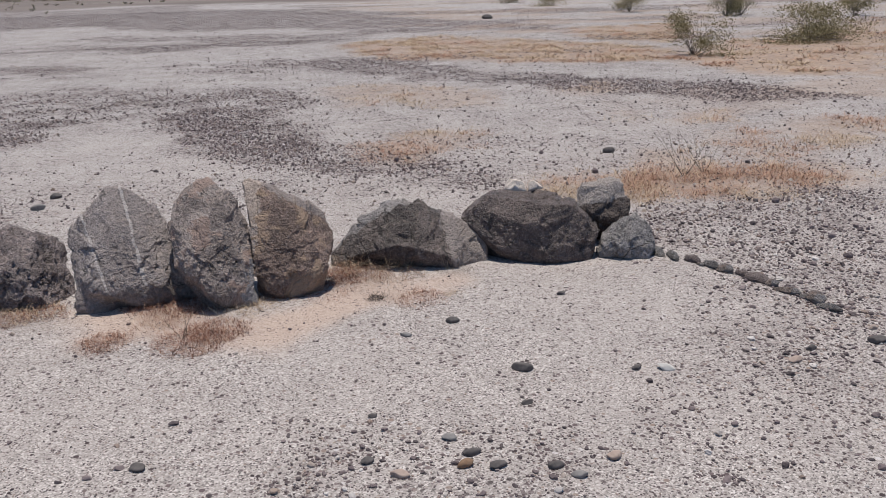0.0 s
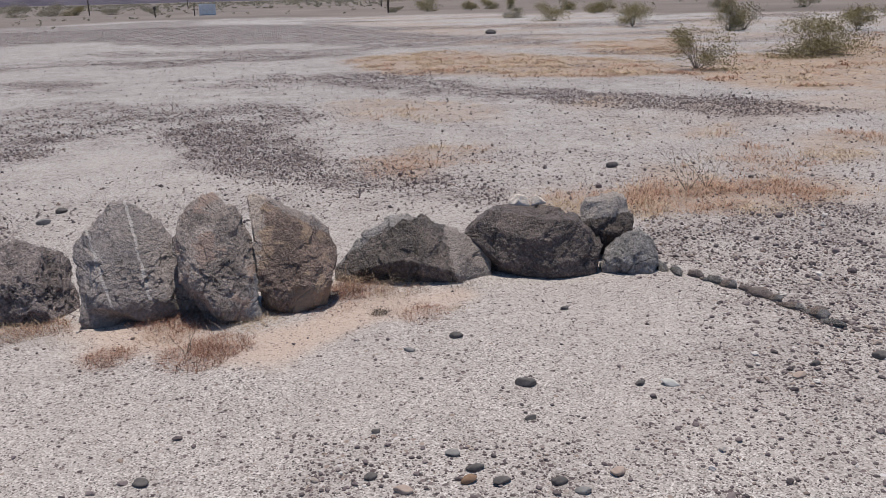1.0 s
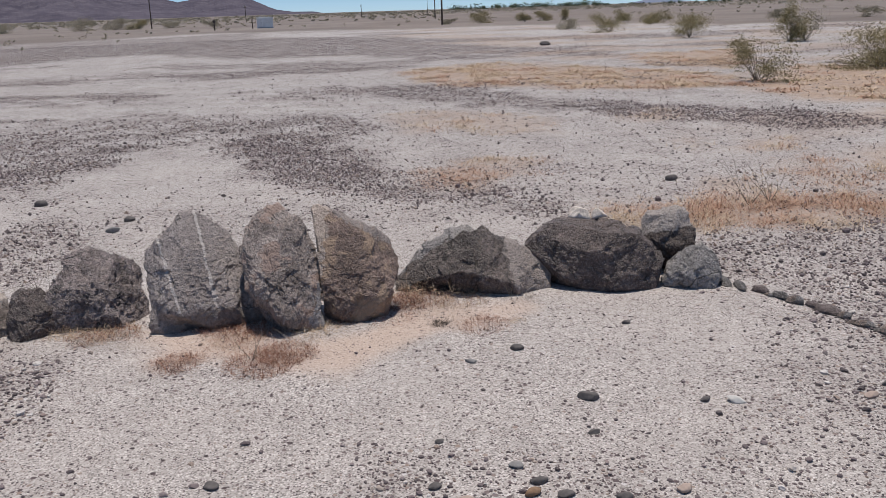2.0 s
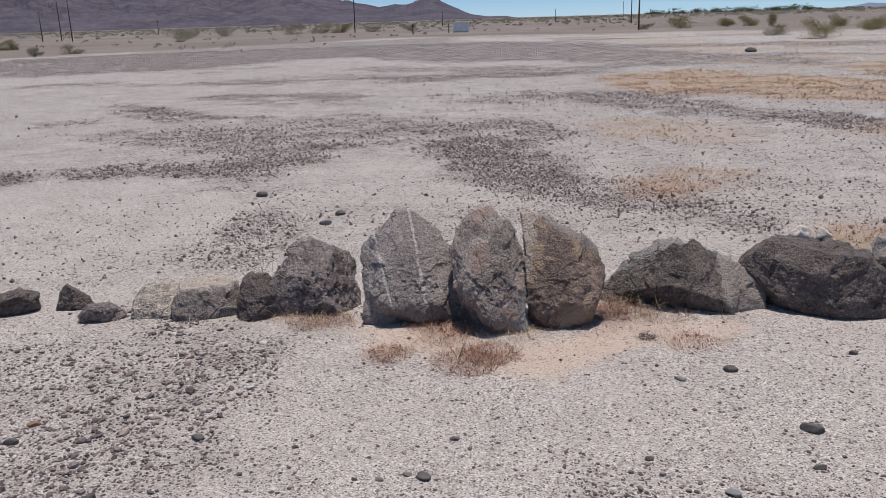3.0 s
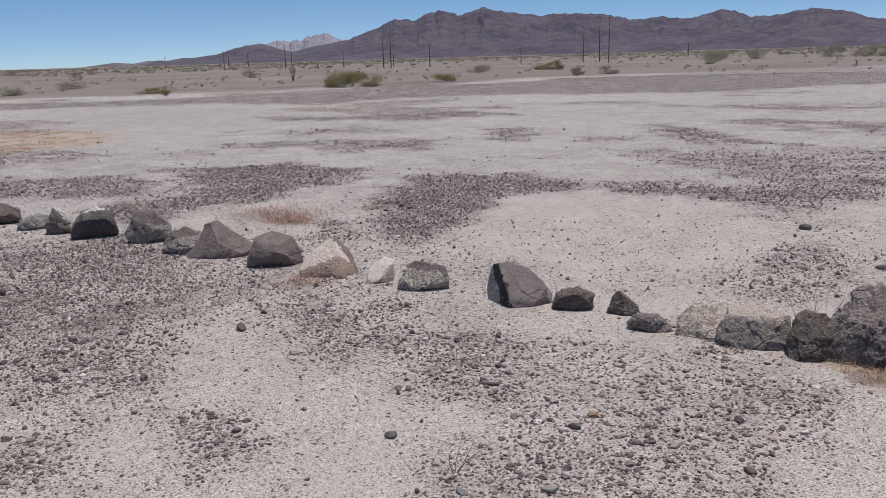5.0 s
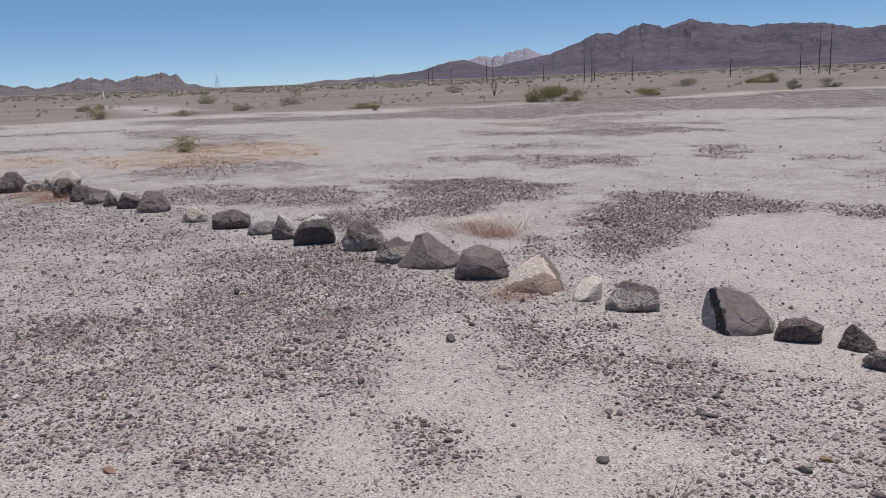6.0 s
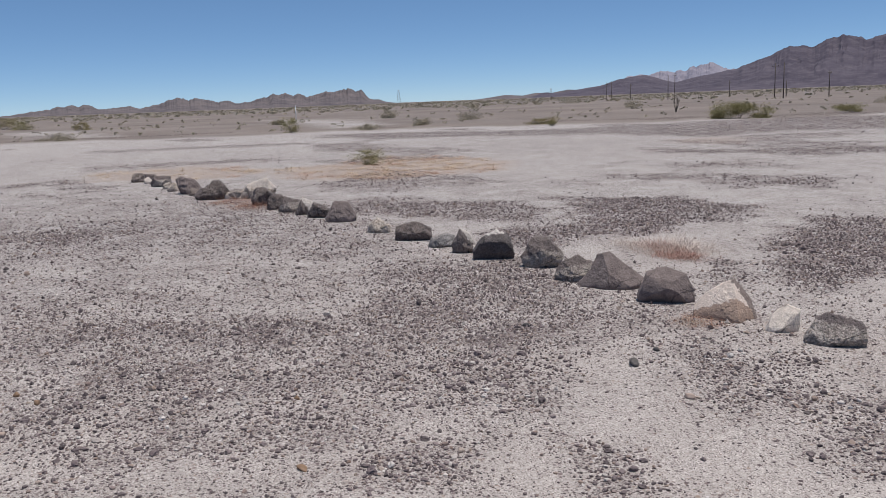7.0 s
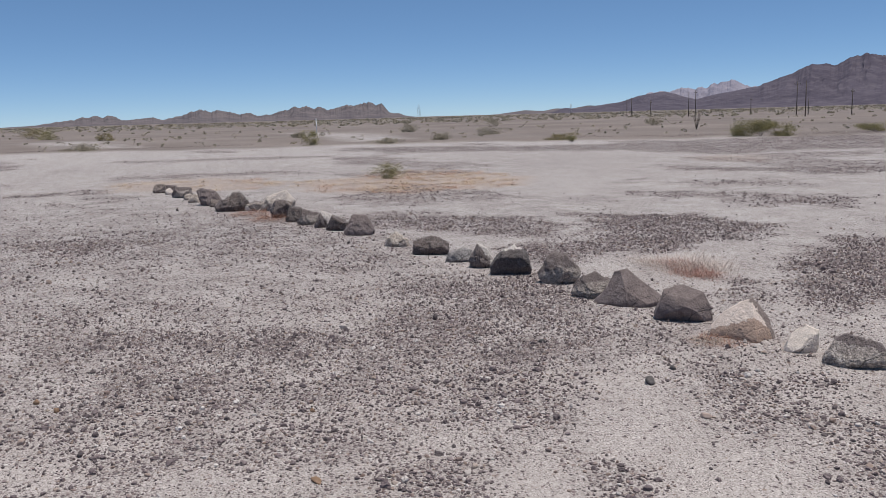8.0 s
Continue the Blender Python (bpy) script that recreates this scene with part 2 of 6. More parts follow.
grass_patch(0.45, (4.77, 12.17), (5.22, 12.13), (4.76, 11.05), (4.40, 11.21))
grass_patch(0.58, (1.08, 8.02), (1.41, 7.96), (1.38, 7.24), (1.08, 7.34))
grass_patch(0.60, (1.70, 8.53), (2.34, 8.36), (2.13, 7.63), (1.64, 7.71))
grass_patch(0.70, (2.01, 6.18), (2.59, 6.31), (2.81, 5.90), (2.58, 5.49), (2.02, 5.68))
grass_patch(0.90, (2.81, 5.90), (3.25, 6.20), (3.73, 6.80), (3.88, 6.47), (3.81, 6.00), (4.57, 5.73), (4.33, 5.28), (3.63, 5.32), (2.77, 5.43))
grass_patch(0.60, (4.88, 8.97), (5.35, 8.87), (5.03, 8.22), (4.58, 8.27))
grass_patch(0.70, (5.63, 7.86), (6.18, 7.76), (5.57, 6.88), (5.18, 7.03))
grass_patch(0.50, (5.15, 7.96), (4.77, 6.71), (4.39, 6.16), (4.06, 6.41), (4.57, 7.44))
grass_patch(0.60, (6.24, 7.74), (6.60, 7.59), (6.12, 7.02))
grass_patch(0.35, (4.24, 9.48), (4.62, 9.32), (4.18, 8.56))
grass_patch(0.48, (-24.43, 8.66), (-23.05, 10.52), (-19.70, 11.45), (-17.40, 9.61), (-17.93, 7.55), (-18.15, 6.29))
grass_patch(0.24, (-24.56, 20.98), (-23.11, 22.27), (-20.99, 20.16), (-22.32, 19.26))
grass_patch(0.48, (-22.05, 5.22), (-23.03, 7.84), (-21.86, 11.20), (-18.72, 10.99), (-17.51, 7.96), (-17.66, 6.13), (-18.73, 4.72))
grass_patch(0.42, (-24.93, 1.17), (-24.98, 3.96), (-22.05, 5.22), (-20.75, 3.45), (-22.16, 0.99))
# loose reddish sand before the tall slabs
loose_patch(0.75, (-1.00, 4.09), (-0.76, 4.18), (-0.39, 4.00), (-0.10, 3.99), (0.34, 4.23), (0.85, 4.26), (1.10, 4.21), (0.90, 3.69), (0.44, 3.61), (-0.11, 3.45), (-0.46, 3.41), (-0.83, 3.52))
loose_patch(0.60, (-0.90, 3.95), (-0.51, 4.10), (-0.04, 3.91), (0.33, 4.10), (0.72, 4.22), (1.04, 4.22), (0.92, 4.01), (0.46, 3.75), (0.06, 3.66), (-0.13, 3.55), (-0.47, 3.44), (-0.82, 3.58))
TRACKS = [
    (1.00, ((-89.70, -3.92), (-93.35, 3.26), (-61.40, 4.90), (-65.95, -0.82))),
    (1.00, ((-114.63, 28.14), (-96.77, 29.88), (-61.51, 24.37), (-59.93, 20.06), (-84.71, 23.64))),
    (1.00, ((-40.8, 36.3), (-34.5, 36.0), (-34.5, 41.9), (-35.4, 53.1), (-32.0, 59.9), (-26.9, 64.0), (-19.4, 76.9), (-16.3, 64.6), (-22.9, 54.3), (-27.2, 50.8), (-29.7, 44.4), (-30.1, 36.5), (-30.4, 31.7), (-35.6, 31.6))),
]


def gravel_cover(x, y):
    r = np.hypot(x, y)
    base = 0.07 + 0.25 * smooth(-2.2, -4.2, x) * smooth(4.8, 3.2, y) * smooth(-22, -14, x) + 0.10 * fbm(x / 2.2, y / 1.6, 0, 5, 3) + 0.10 * fbm(x / 9, y / 3.5, 0, 8, 3) * smooth(6, 14, r)
    streak = 0.55 * smooth(0.12, 0.34, fbm(x / 5.5 + 3, y / 3.6, 0, 21, 5)) * smooth(11, 20, r)
    c = np.maximum(np.maximum(base, streak), patches(GRAVEL, x, y, 3, 0.7, 0.07))
    c = c * (1 - 0.85 * patches(LOOSE, x, y, 31, 0.35)) * (1 - patches(BARE, x, y, 61, 0.5)) * (1 + 0.35 * fbm(x / 0.35, y / 0.35, 0, 44, 2))
    return np.clip(c, 0.02, 1)


def ground_z(x, y):
    x, y = np.asarray(x, float), np.asarray(y, float)
    r = np.hypot(x, y)
    z = -0.14 * np.tanh(y / 17)
    z = z + (0.012 * fbm(x / 0.9, y / 0.9, 0, 51, 2) + 0.006 * fbm(x / 0.16, y / 0.16, 0, 53, 2)) * smooth(1, 2, r)
    z = z + 0.12 * vnoise(x / 38, y / 38, 0, 57) * smooth(50, 110, r) * smooth(900, 300, r)
    return z


# ---- node helpers ----
def material(name, rough=0.9, spec=0.25):
    m = bpy.data.materials.new(name)
    m.use_nodes = True
    b = m.node_tree.nodes["Principled BSDF"]
    b.inputs["Roughness"].default_value, b.inputs["Specular IOR Level"].default_value = rough, spec
    return m, m.node_tree.nodes, m.node_tree.links, b


def node(nt, kind, **vals):
    n = nt.nodes.new("ShaderNode" + kind)
    for k, v in vals.items():
        if k in n.inputs:
            n.inputs[k].default_value = v
    return n


def maths(nt, op, a, b=None, c=None):
    n = nt.nodes.new("ShaderNodeMath")
    n.operation = op
    for i, v in enumerate((a, b, c)):
        if v is None:
            continue
        if isinstance(v, (int, float)):
            n.inputs[i].default_value = v
        else:
            nt.links.new(v, n.inputs[i])
    return n.outputs[0]


def mix(nt, fac, a, b, blend="MIX"):
    n = nt.nodes.new("ShaderNodeMix")
    n.data_type, n.blend_type = "RGBA", blend
    for i, v in ((0, fac), (6, a), (7, b)):
        if isinstance(v, (int, float)):
            n.inputs[i].default_value = v
        elif isinstance(v, tuple):
            n.inputs[i].default_value = (*v, 1) if len(v) == 3 else v
        else:
            nt.links.new(v, n.inputs[i])
    return n.outputs[2]


def ramp(nt, fac, stops):
    n = nt.nodes.new("ShaderNodeValToRGB")
    e = n.color_ramp.elements
    while len(e) < len(stops):
        e.new(0.5)
    for el, (p, c) in zip(e, stops):
        el.position, el.color = p, (*c, 1)
    nt.links.new(fac, n.inputs[0])
    return n.outputs[0]


def ramp_value(nt, fac, lo, hi):
    n = nt.nodes.new("ShaderNodeMapRange")
    n.clamp = True
    n.inputs[1].default_value, n.inputs[2].default_value = lo, hi
    nt.links.new(fac, n.inputs[0])
    return n.outputs[0]


def noise_tex(nt, co, scale, detail=4.0, rough=0.55):
    n = node(nt, "TexNoise", Scale=scale, Detail=detail, Roughness=rough)
    nt.links.new(co, n.inputs["Vector"])
    return n.outputs[0]


def voronoi(nt, co, scale, feature="F1", flat=False):
    n = node(nt, "TexVoronoi", Scale=scale)
    n.feature, n.voronoi_dimensions = feature, "2D" if flat else "3D"
    nt.links.new(co, n.inputs["Vector"])
    return n


def bump(nt, b, height, strength, distance):
    n = node(nt, "Bump", Strength=strength, Distance=distance)
    nt.links.new(height, n.inputs["Height"])
    nt.links.new(n.outputs[0], b.inputs["Normal"])


def object_co(nt):
    return nt.nodes.new("ShaderNodeTexCoord").outputs["Object"]


# ---- materials ----
def ground_material():
    m, n, l, b = material("desert_ground", 0.95, 0.15)
    nt = m.node_tree
    co = object_co(nt)
    att = n.new("ShaderNodeAttribute")
    att.attribute_name = "surface"
    sep = n.new("ShaderNodeSeparateColor")
    l.new(att.outputs["Color"], sep.inputs[0])
    cover, grass, loose, plain = sep.outputs[0], sep.outputs[1], sep.outputs[2], att.outputs["Alpha"]
    cover = maths(nt, "MULTIPLY", cover, maths(nt, "MULTIPLY_ADD", ramp_value(nt, noise_tex(nt, co, 1.6, 9, 0.72), 0.38, 0.60), 1.2, 0.28))
    grit = voronoi(nt, co, 180, flat=True)
    gs = n.new("ShaderNodeSeparateColor")
    l.new(grit.outputs["Color"], gs.inputs[0])
    sand = ramp(nt, gs.outputs[0], [(0.0, (0.08, 0.07, 0.067)), (0.12, (0.20, 0.175, 0.166)), (0.30, (0.37, 0.326, 0.308)), (0.74, (0.455, 0.40, 0.378)), (1.0, (0.74, 0.68, 0.655))])
    sand = mix(nt, ramp_value(nt, noise_tex(nt, co, 0.9, 5), 0.35, 0.7), sand, mix(nt, 0.5, sand, (0.44, 0.385, 0.36)))
    sand = mix(nt, maths(nt, "MULTIPLY", ramp_value(nt, noise_tex(nt, co, 3.2, 4), 0.45, 0.75), 0.35), sand, (0.35, 0.31, 0.29))
    away = n.new("ShaderNodeVectorMath")
    away.operation = "LENGTH"
    l.new(co, away.inputs[0])
    # slightly cooler sand tone with growing distance from the origin
    cool_away = maths(nt, "MULTIPLY", ramp_value(nt, away.outputs["Value"], 5.0, 13.0), maths(nt, "MULTIPLY_ADD", noise_tex(nt, co, 0.35, 4), 0.5, 0.5))
    sand = mix(nt, cool_away, sand, mix(nt, 1.0, sand, (0.975, 1.01, 1.04), "MULTIPLY"))
    sand = mix(nt, maths(nt, "MULTIPLY", loose, 0.95), sand, mix(nt, gs.outputs[1], (0.42, 0.305, 0.245), (0.555, 0.42, 0.345)))
    sand = mix(nt, maths(nt, "MULTIPLY", cover, 0.58), sand, mix(nt, gs.outputs[2], (0.11, 0.094, 0.092), (0.26, 0.225, 0.215)))
    # coarse grains and pebbles, more of them where the gravel lies dense
    for scale, lo, hi, near in ((100, 0.11, 0.80, 0.5), (46, 0.0, 0.80, 1.6), (24, -0.035, 0.62, 4.8)):
        v = voronoi(nt, co, scale, flat=True)
        s = n.new("ShaderNodeSeparateColor")
        l.new(v.outputs["Color"], s.inputs[0])
        pick = maths(nt, "LESS_THAN", s.outputs[0], maths(nt, "MULTIPLY_ADD", cover, hi - lo, lo))
        size = maths(nt, "MULTIPLY_ADD", s.outputs[1], 0.25, 0.24)
        mask = maths(nt, "MULTIPLY", pick, maths(nt, "LESS_THAN", v.outputs["Distance"], size))
        mask = maths(nt, "MULTIPLY", mask, ramp_value(nt, away.outputs["Value"], near, near * 1.5))
        tone = ramp(nt, s.outputs[2], [(0.0, (0.057, 0.043, 0.045)), (0.5, (0.114, 0.085, 0.088)), (0.76, (0.195, 0.149, 0.147)), (0.90, (0.28, 0.21, 0.175)), (1.0, (0.55, 0.51, 0.51))])
        sand = mix(nt, mask, sand, tone)
    straw = mix(nt, ramp_value(nt, noise_tex(nt, co, 7, 5), 0.35, 0.65), (0.28, 0.188, 0.138), (0.42, 0.306, 0.228))
    sand = mix(nt, maths(nt, "MULTIPLY", grass, maths(nt, "MULTIPLY", ramp_value(nt, noise_tex(nt, co, 5, 9, 0.8), 0.26, 0.52), 0.95)), sand, straw)
    far = mix(nt, ramp_value(nt, noise_tex(nt, co, 0.06, 5), 0.35, 0.65), (0.145, 0.115, 0.103), (0.215, 0.175, 0.155))
    sand = mix(nt, plain, sand, far)
    l.new(sand, b.inputs["Base Color"])
    hgt = maths(nt, "ADD", maths(nt, "MULTIPLY", gs.outputs[2], 0.5), maths(nt, "MULTIPLY", noise_tex(nt, co, 60, 3), 1.0))
    bump(nt, b, hgt, 0.6, 0.0025)
    return m


def pebble_material(name, per_object=False):
    m, n, l, b = material(name, 0.75, 0.3)
    nt = m.node_tree
    rnd = n.new("ShaderNodeObjectInfo").outputs["Random"] if per_object else n.new("ShaderNodeNewGeometry").outputs["Random Per Island"]
    tone = ramp(nt, rnd, [(0.0, (0.066, 0.048, 0.0515)), (0.30, (0.117, 0.085, 0.090)), (0.55, (0.174, 0.129, 0.133)), (0.72, (0.26, 0.203, 0.20)), (0.80, (0.225, 0.15, 0.122)), (0.86, (0.36, 0.28, 0.235)), (0.93, (0.46, 0.405, 0.38)), (1.0, (0.66, 0.60, 0.57))])
    co = object_co(nt)
    grain = noise_tex(nt, co, 140, 4)
    tone = mix(nt, maths(nt, "MULTIPLY", ramp_value(nt, grain, 0.3, 0.75), 0.45), tone, mix(nt, 0.5, tone, (0.34, 0.31, 0.29)))
    l.new(tone, b.inputs["Base Color"])
    bump(nt, b, grain, 0.4, 0.0015)
    return m


def rock_material(name, dark, light, speck=(0.45, 0.43, 0.41), specks=0.15, pits=0.5, stain=None, stain_amount=0.0, veins=(), coarse=9.0, vein_tone=(0.64, 0.575, 0.545), mottle=0.8, deep=0.36, glint=1.6, gloss=0.85, zones=()):
    """Weathered boulder: two tones, mineral specks, pits, patches of stain or pale break faces, pale veins (angle,
    offset, half width), and zones (plane normal, offset, tone).
    """
    m, n, l, b = material(name, gloss, 0.25 if gloss > 0.7 else 0.45)
    nt = m.node_tree
    co = object_co(nt)
    col = mix(nt, ramp_value(nt, noise_tex(nt, co, coarse, 6, 0.65), 0.36, 0.64), dark, light)
    fine = noise_tex(nt, co, 190, 4, 0.7)
    mid = noise_tex(nt, co, 62, 5, 0.72)
    col = mix(nt, maths(nt, "MULTIPLY_ADD", ramp_value(nt, mid, 0.36, 0.54), 0.75 * mottle, 1 - 0.75 * mottle), mix(nt, 1.0, col, (deep, deep * 0.96, deep * 0.94), "MULTIPLY"), col)
    # glint: sunlit flecks painted into the colour as brighter spots
    col = mix(nt, maths(nt, "MULTIPLY", ramp_value(nt, mid, 0.55, 0.66), 0.8 * mottle), col, mix(nt, 1.0, col, (glint, glint * 0.97, glint * 0.955), "MULTIPLY"))
    col = mix(nt, maths(nt, "MULTIPLY", ramp_value(nt, fine, 0.54, 0.70), min(1.0, specks * 3.2)), col, speck)
    vor = voronoi(nt, co, 75)
    pit = ramp_value(nt, vor.outputs["Distance"], 0.10, 0.42)
    col = mix(nt, maths(nt, "MULTIPLY", maths(nt, "SUBTRACT", 1.0, pit), min(0.7, pits * 0.4)), col, mix(nt, 1.0, col, (0.35, 0.34, 0.33), "MULTIPLY"))
    warped = n.new("ShaderNodeVectorMath")
    warped.operation = "MULTIPLY_ADD"
    wcol = node(nt, "TexNoise", Scale=7.0, Detail=4.0)
    l.new(co, wcol.inputs["Vector"])
    l.new(wcol.outputs["Color"], warped.inputs[0])
    warped.inputs[1].default_value = (0.16, 0.16, 0.16)
    l.new(co, warped.inputs[2])
    crack_tex = voronoi(nt, warped.outputs[0], 5.0, "DISTANCE_TO_EDGE")
    crack = maths(nt, "MULTIPLY", maths(nt, "SUBTRACT", 1.0, ramp_value(nt, crack_tex.outputs["Distance"], 0.0, 0.03)), ramp_value(nt, noise_tex(nt, co, 6, 2), 0.48, 0.6))
    col = mix(nt, maths(nt, "MULTIPLY", crack, 0.75), col, (0.03, 0.027, 0.025))
    if stain:
        k = ramp_value(nt, noise_tex(nt, co, 5.5, 5, 0.6), 0.62 - 0.4 * stain_amount, 0.66 - 0.4 * stain_amount)
        col = mix(nt, maths(nt, "MULTIPLY", k, 0.9), col, mix(nt, ramp_value(nt, fine, 0.3, 0.7), stain, tuple(min(0.8, c * 1.2) for c in stain)))
    wob = maths(nt, "MULTIPLY", noise_tex(nt, co, 16, 4), 0.05)
    xyz = n.new("ShaderNodeSeparateXYZ")
    l.new(co, xyz.inputs[0])
    for angle, off, half in veins:
        d = maths(nt, "ADD", maths(nt, "MULTIPLY", xyz.outputs[0], math.cos(radians(angle))), maths(nt, "MULTIPLY", xyz.outputs[2], math.sin(radians(angle))))
        d = maths(nt, "ABSOLUTE", maths(nt, "SUBTRACT", maths(nt, "ADD", d, wob), off + 0.025))
        w = maths(nt, "LESS_THAN", d, maths(nt, "MULTIPLY", noise_tex(nt, co, 26, 3), half * 2))
        col = mix(nt, maths(nt, "MULTIPLY", w, 0.68), col, vein_tone)
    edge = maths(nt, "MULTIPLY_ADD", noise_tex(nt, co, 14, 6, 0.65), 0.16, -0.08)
    # tones beyond a plane: own colours, on some stones painted light or shadow
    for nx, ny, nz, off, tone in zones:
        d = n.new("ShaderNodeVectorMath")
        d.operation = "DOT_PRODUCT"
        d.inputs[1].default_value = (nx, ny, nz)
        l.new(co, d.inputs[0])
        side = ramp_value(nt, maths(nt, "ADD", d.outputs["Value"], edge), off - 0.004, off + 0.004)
        zone_tone = mix(nt, ramp_value(nt, mid, 0.35, 0.65), tuple(c * 0.72 for c in tone), tuple(min(0.8, c * 1.2) for c in tone))
        col = mix(nt, side, col, zone_tone)
    l.new(col, b.inputs["Base Color"])
    hgt = maths(nt, "ADD", maths(nt, "MULTIPLY", pit, pits * 0.5), maths(nt, "ADD", maths(nt, "MULTIPLY", fine, 0.6), maths(nt, "MULTIPLY_ADD", mid, 1.6, maths(nt, "MULTIPLY", noise_tex(nt, co, 24, 4, 0.6), 2.0))))
    hgt = maths(nt, "SUBTRACT", hgt, maths(nt, "MULTIPLY", crack, 0.8))
    bump(nt, b, hgt, 1.0, 0.009 if pits > 0.45 else 0.0035)
    return m


def plain_material(name, a, b_, scale=8.0, rough=0.85, metal=0.0, spec=0.3):
    m, n, l, b = material(name, rough, spec)
    nt = m.node_tree
    b.inputs["Metallic"].default_value = metal
    k = noise_tex(nt, object_co(nt), scale, 5)
    l.new(mix(nt, ramp_value(nt, k, 0.35, 0.65), a, b_), b.inputs["Base Color"])
    bump(nt, b, k, 0.2, 0.004)
    return m


def leaf_material(name, stops):
    m, n, l, b = material(name, 0.8, 0.2)
    nt = m.node_tree
    l.new(ramp(nt, n.new("ShaderNodeNewGeometry").outputs["Random Per Island"], stops), b.inputs["Base Color"])
    return m


def mountain_material(name, a, b_, c):
    m, n, l, b = material(name, 1.0, 0.05)
    nt = m.node_tree
    co = object_co(nt)
    k = ramp_value(nt, noise_tex(nt, co, 0.006, 8, 0.6), 0.36, 0.64)
    col = mix(nt, k, a, b_)
    col = mix(nt, maths(nt, "MULTIPLY", ramp_value(nt, noise_tex(nt, co, 0.022, 7, 0.65), 0.45, 0.7), 0.55), col, c)
    l.new(col, b.inputs["Base Color"])
    return m


GROUND = ground_material()
GRAVEL_MAT, PEBBLE_MAT = pebble_material("gravel"), pebble_material("pebble", True)
STRAW = leaf_material("dry_straw", [(0, (0.34, 0.23, 0.15)), (0.5, (0.50, 0.365, 0.25)), (1, (0.64, 0.51, 0.385))])
RUSSET = leaf_material("russet_grass", [(0, (0.11, 0.045, 0.032)), (0.5, (0.25, 0.11, 0.075)), (1, (0.52, 0.34, 0.25))])
RUSSET_LIGHT = leaf_material("reddish_field_grass", [(0, (0.26, 0.13, 0.09)), (0.5, (0.42, 0.245, 0.17)), (1, (0.58, 0.41, 0.30))])
PALE_STRAW = leaf_material("bleached_straw", [(0, (0.34, 0.27, 0.22)), (0.6, (0.46, 0.39, 0.34)), (1, (0.56, 0.50, 0.45))])
OLIVE = leaf_material("creosote_leaf", [(0, (0.165, 0.135, 0.065)), (0.5, (0.30, 0.25, 0.13)), (1, (0.46, 0.385, 0.225))])
GREEN = leaf_material("green_brush_leaf", [(0, (0.165, 0.15, 0.065)), (0.5, (0.29, 0.258, 0.12)), (1, (0.43, 0.37, 0.20))])
GREY_LEAF = leaf_material("grey_brush_leaf", [(0, (0.21, 0.185, 0.135)), (0.5, (0.34, 0.30, 0.22)), (1, (0.46, 0.40, 0.30))])
TREE_LEAF = leaf_material("far_tree_leaf", [(0, (0.035, 0.05, 0.025)), (1, (0.08, 0.10, 0.05))])
TWIG = plain_material("twig_bark", (0.16, 0.13, 0.105), (0.27, 0.225, 0.185), 30)
POLE_WOOD = plain_material("pole_wood", (0.07, 0.056, 0.05), (0.125, 0.102, 0.09), 3)
STEEL = plain_material("galvanised_steel", (0.34, 0.36, 0.39), (0.46, 0.48, 0.51), 1, 0.6, 0.4)
WHITE = plain_material("white_paint", (0.66, 0.66, 0.66), (0.78, 0.78, 0.78), 2, 0.6)
GLAZE = plain_material("insulator_glaze", (0.20, 0.17, 0.15), (0.30, 0.27, 0.25), 9, 0.3)


# ---- object helpers ----
def mesh_from(name, verts, faces, mat, flat=False):
    """A mesh from numpy arrays: verts (n,3), faces (m,k)."""
    me = bpy.data.meshes.new(name)
    verts, faces = np.asarray(verts, np.float32), np.asarray(faces, np.int32)
    m, k = faces.shape
    me.vertices.add(len(verts))
    me.vertices.foreach_set("co", verts.ravel())
    me.loops.add(m * k)
    me.loops.foreach_set("vertex_index", faces.ravel())
    me.polygons.add(m)
    me.polygons.foreach_set("loop_start", np.arange(0, m * k, k, dtype=np.int32))
    me.polygons.foreach_set("use_smooth", np.full(m, not flat))
    me.update(calc_edges=True)
    me.validate()
    me.materials.append(mat)
    return me


def part(name, me, parent, label="", m=None):
    ob = new(name, me)
    ob.parent = parent
    if m is not None:
        ob.matrix_local = m
    return tagged(ob, label)


def ico(level):
    bm = bmesh.new()
    bmesh.ops.create_icosphere(bm, subdivisions=level, radius=1.0)
    bm.verts.ensure_lookup_table()
    v = np.array([p.co[:] for p in bm.verts])
    f = np.array([[p.index for p in q.verts] for q in bm.faces])
    bm.free()
    return v / np.linalg.norm(v, axis=1)[:, None], f


ICO = {k: ico(k) for k in (1, 2, 3, 4, 5, 6, 7)}
ICO[0] = (np.array([(1, 0, 0), (0, 1, 0), (-1, 0, 0), (0, -1, 0), (0, 0, 1), (0, 0, -1.0)]), np.array([(0, 1, 4), (1, 2, 4), (2, 3, 4), (3, 0, 4), (1, 0, 5), (2, 1, 5), (3, 2, 5), (0, 3, 5)]))


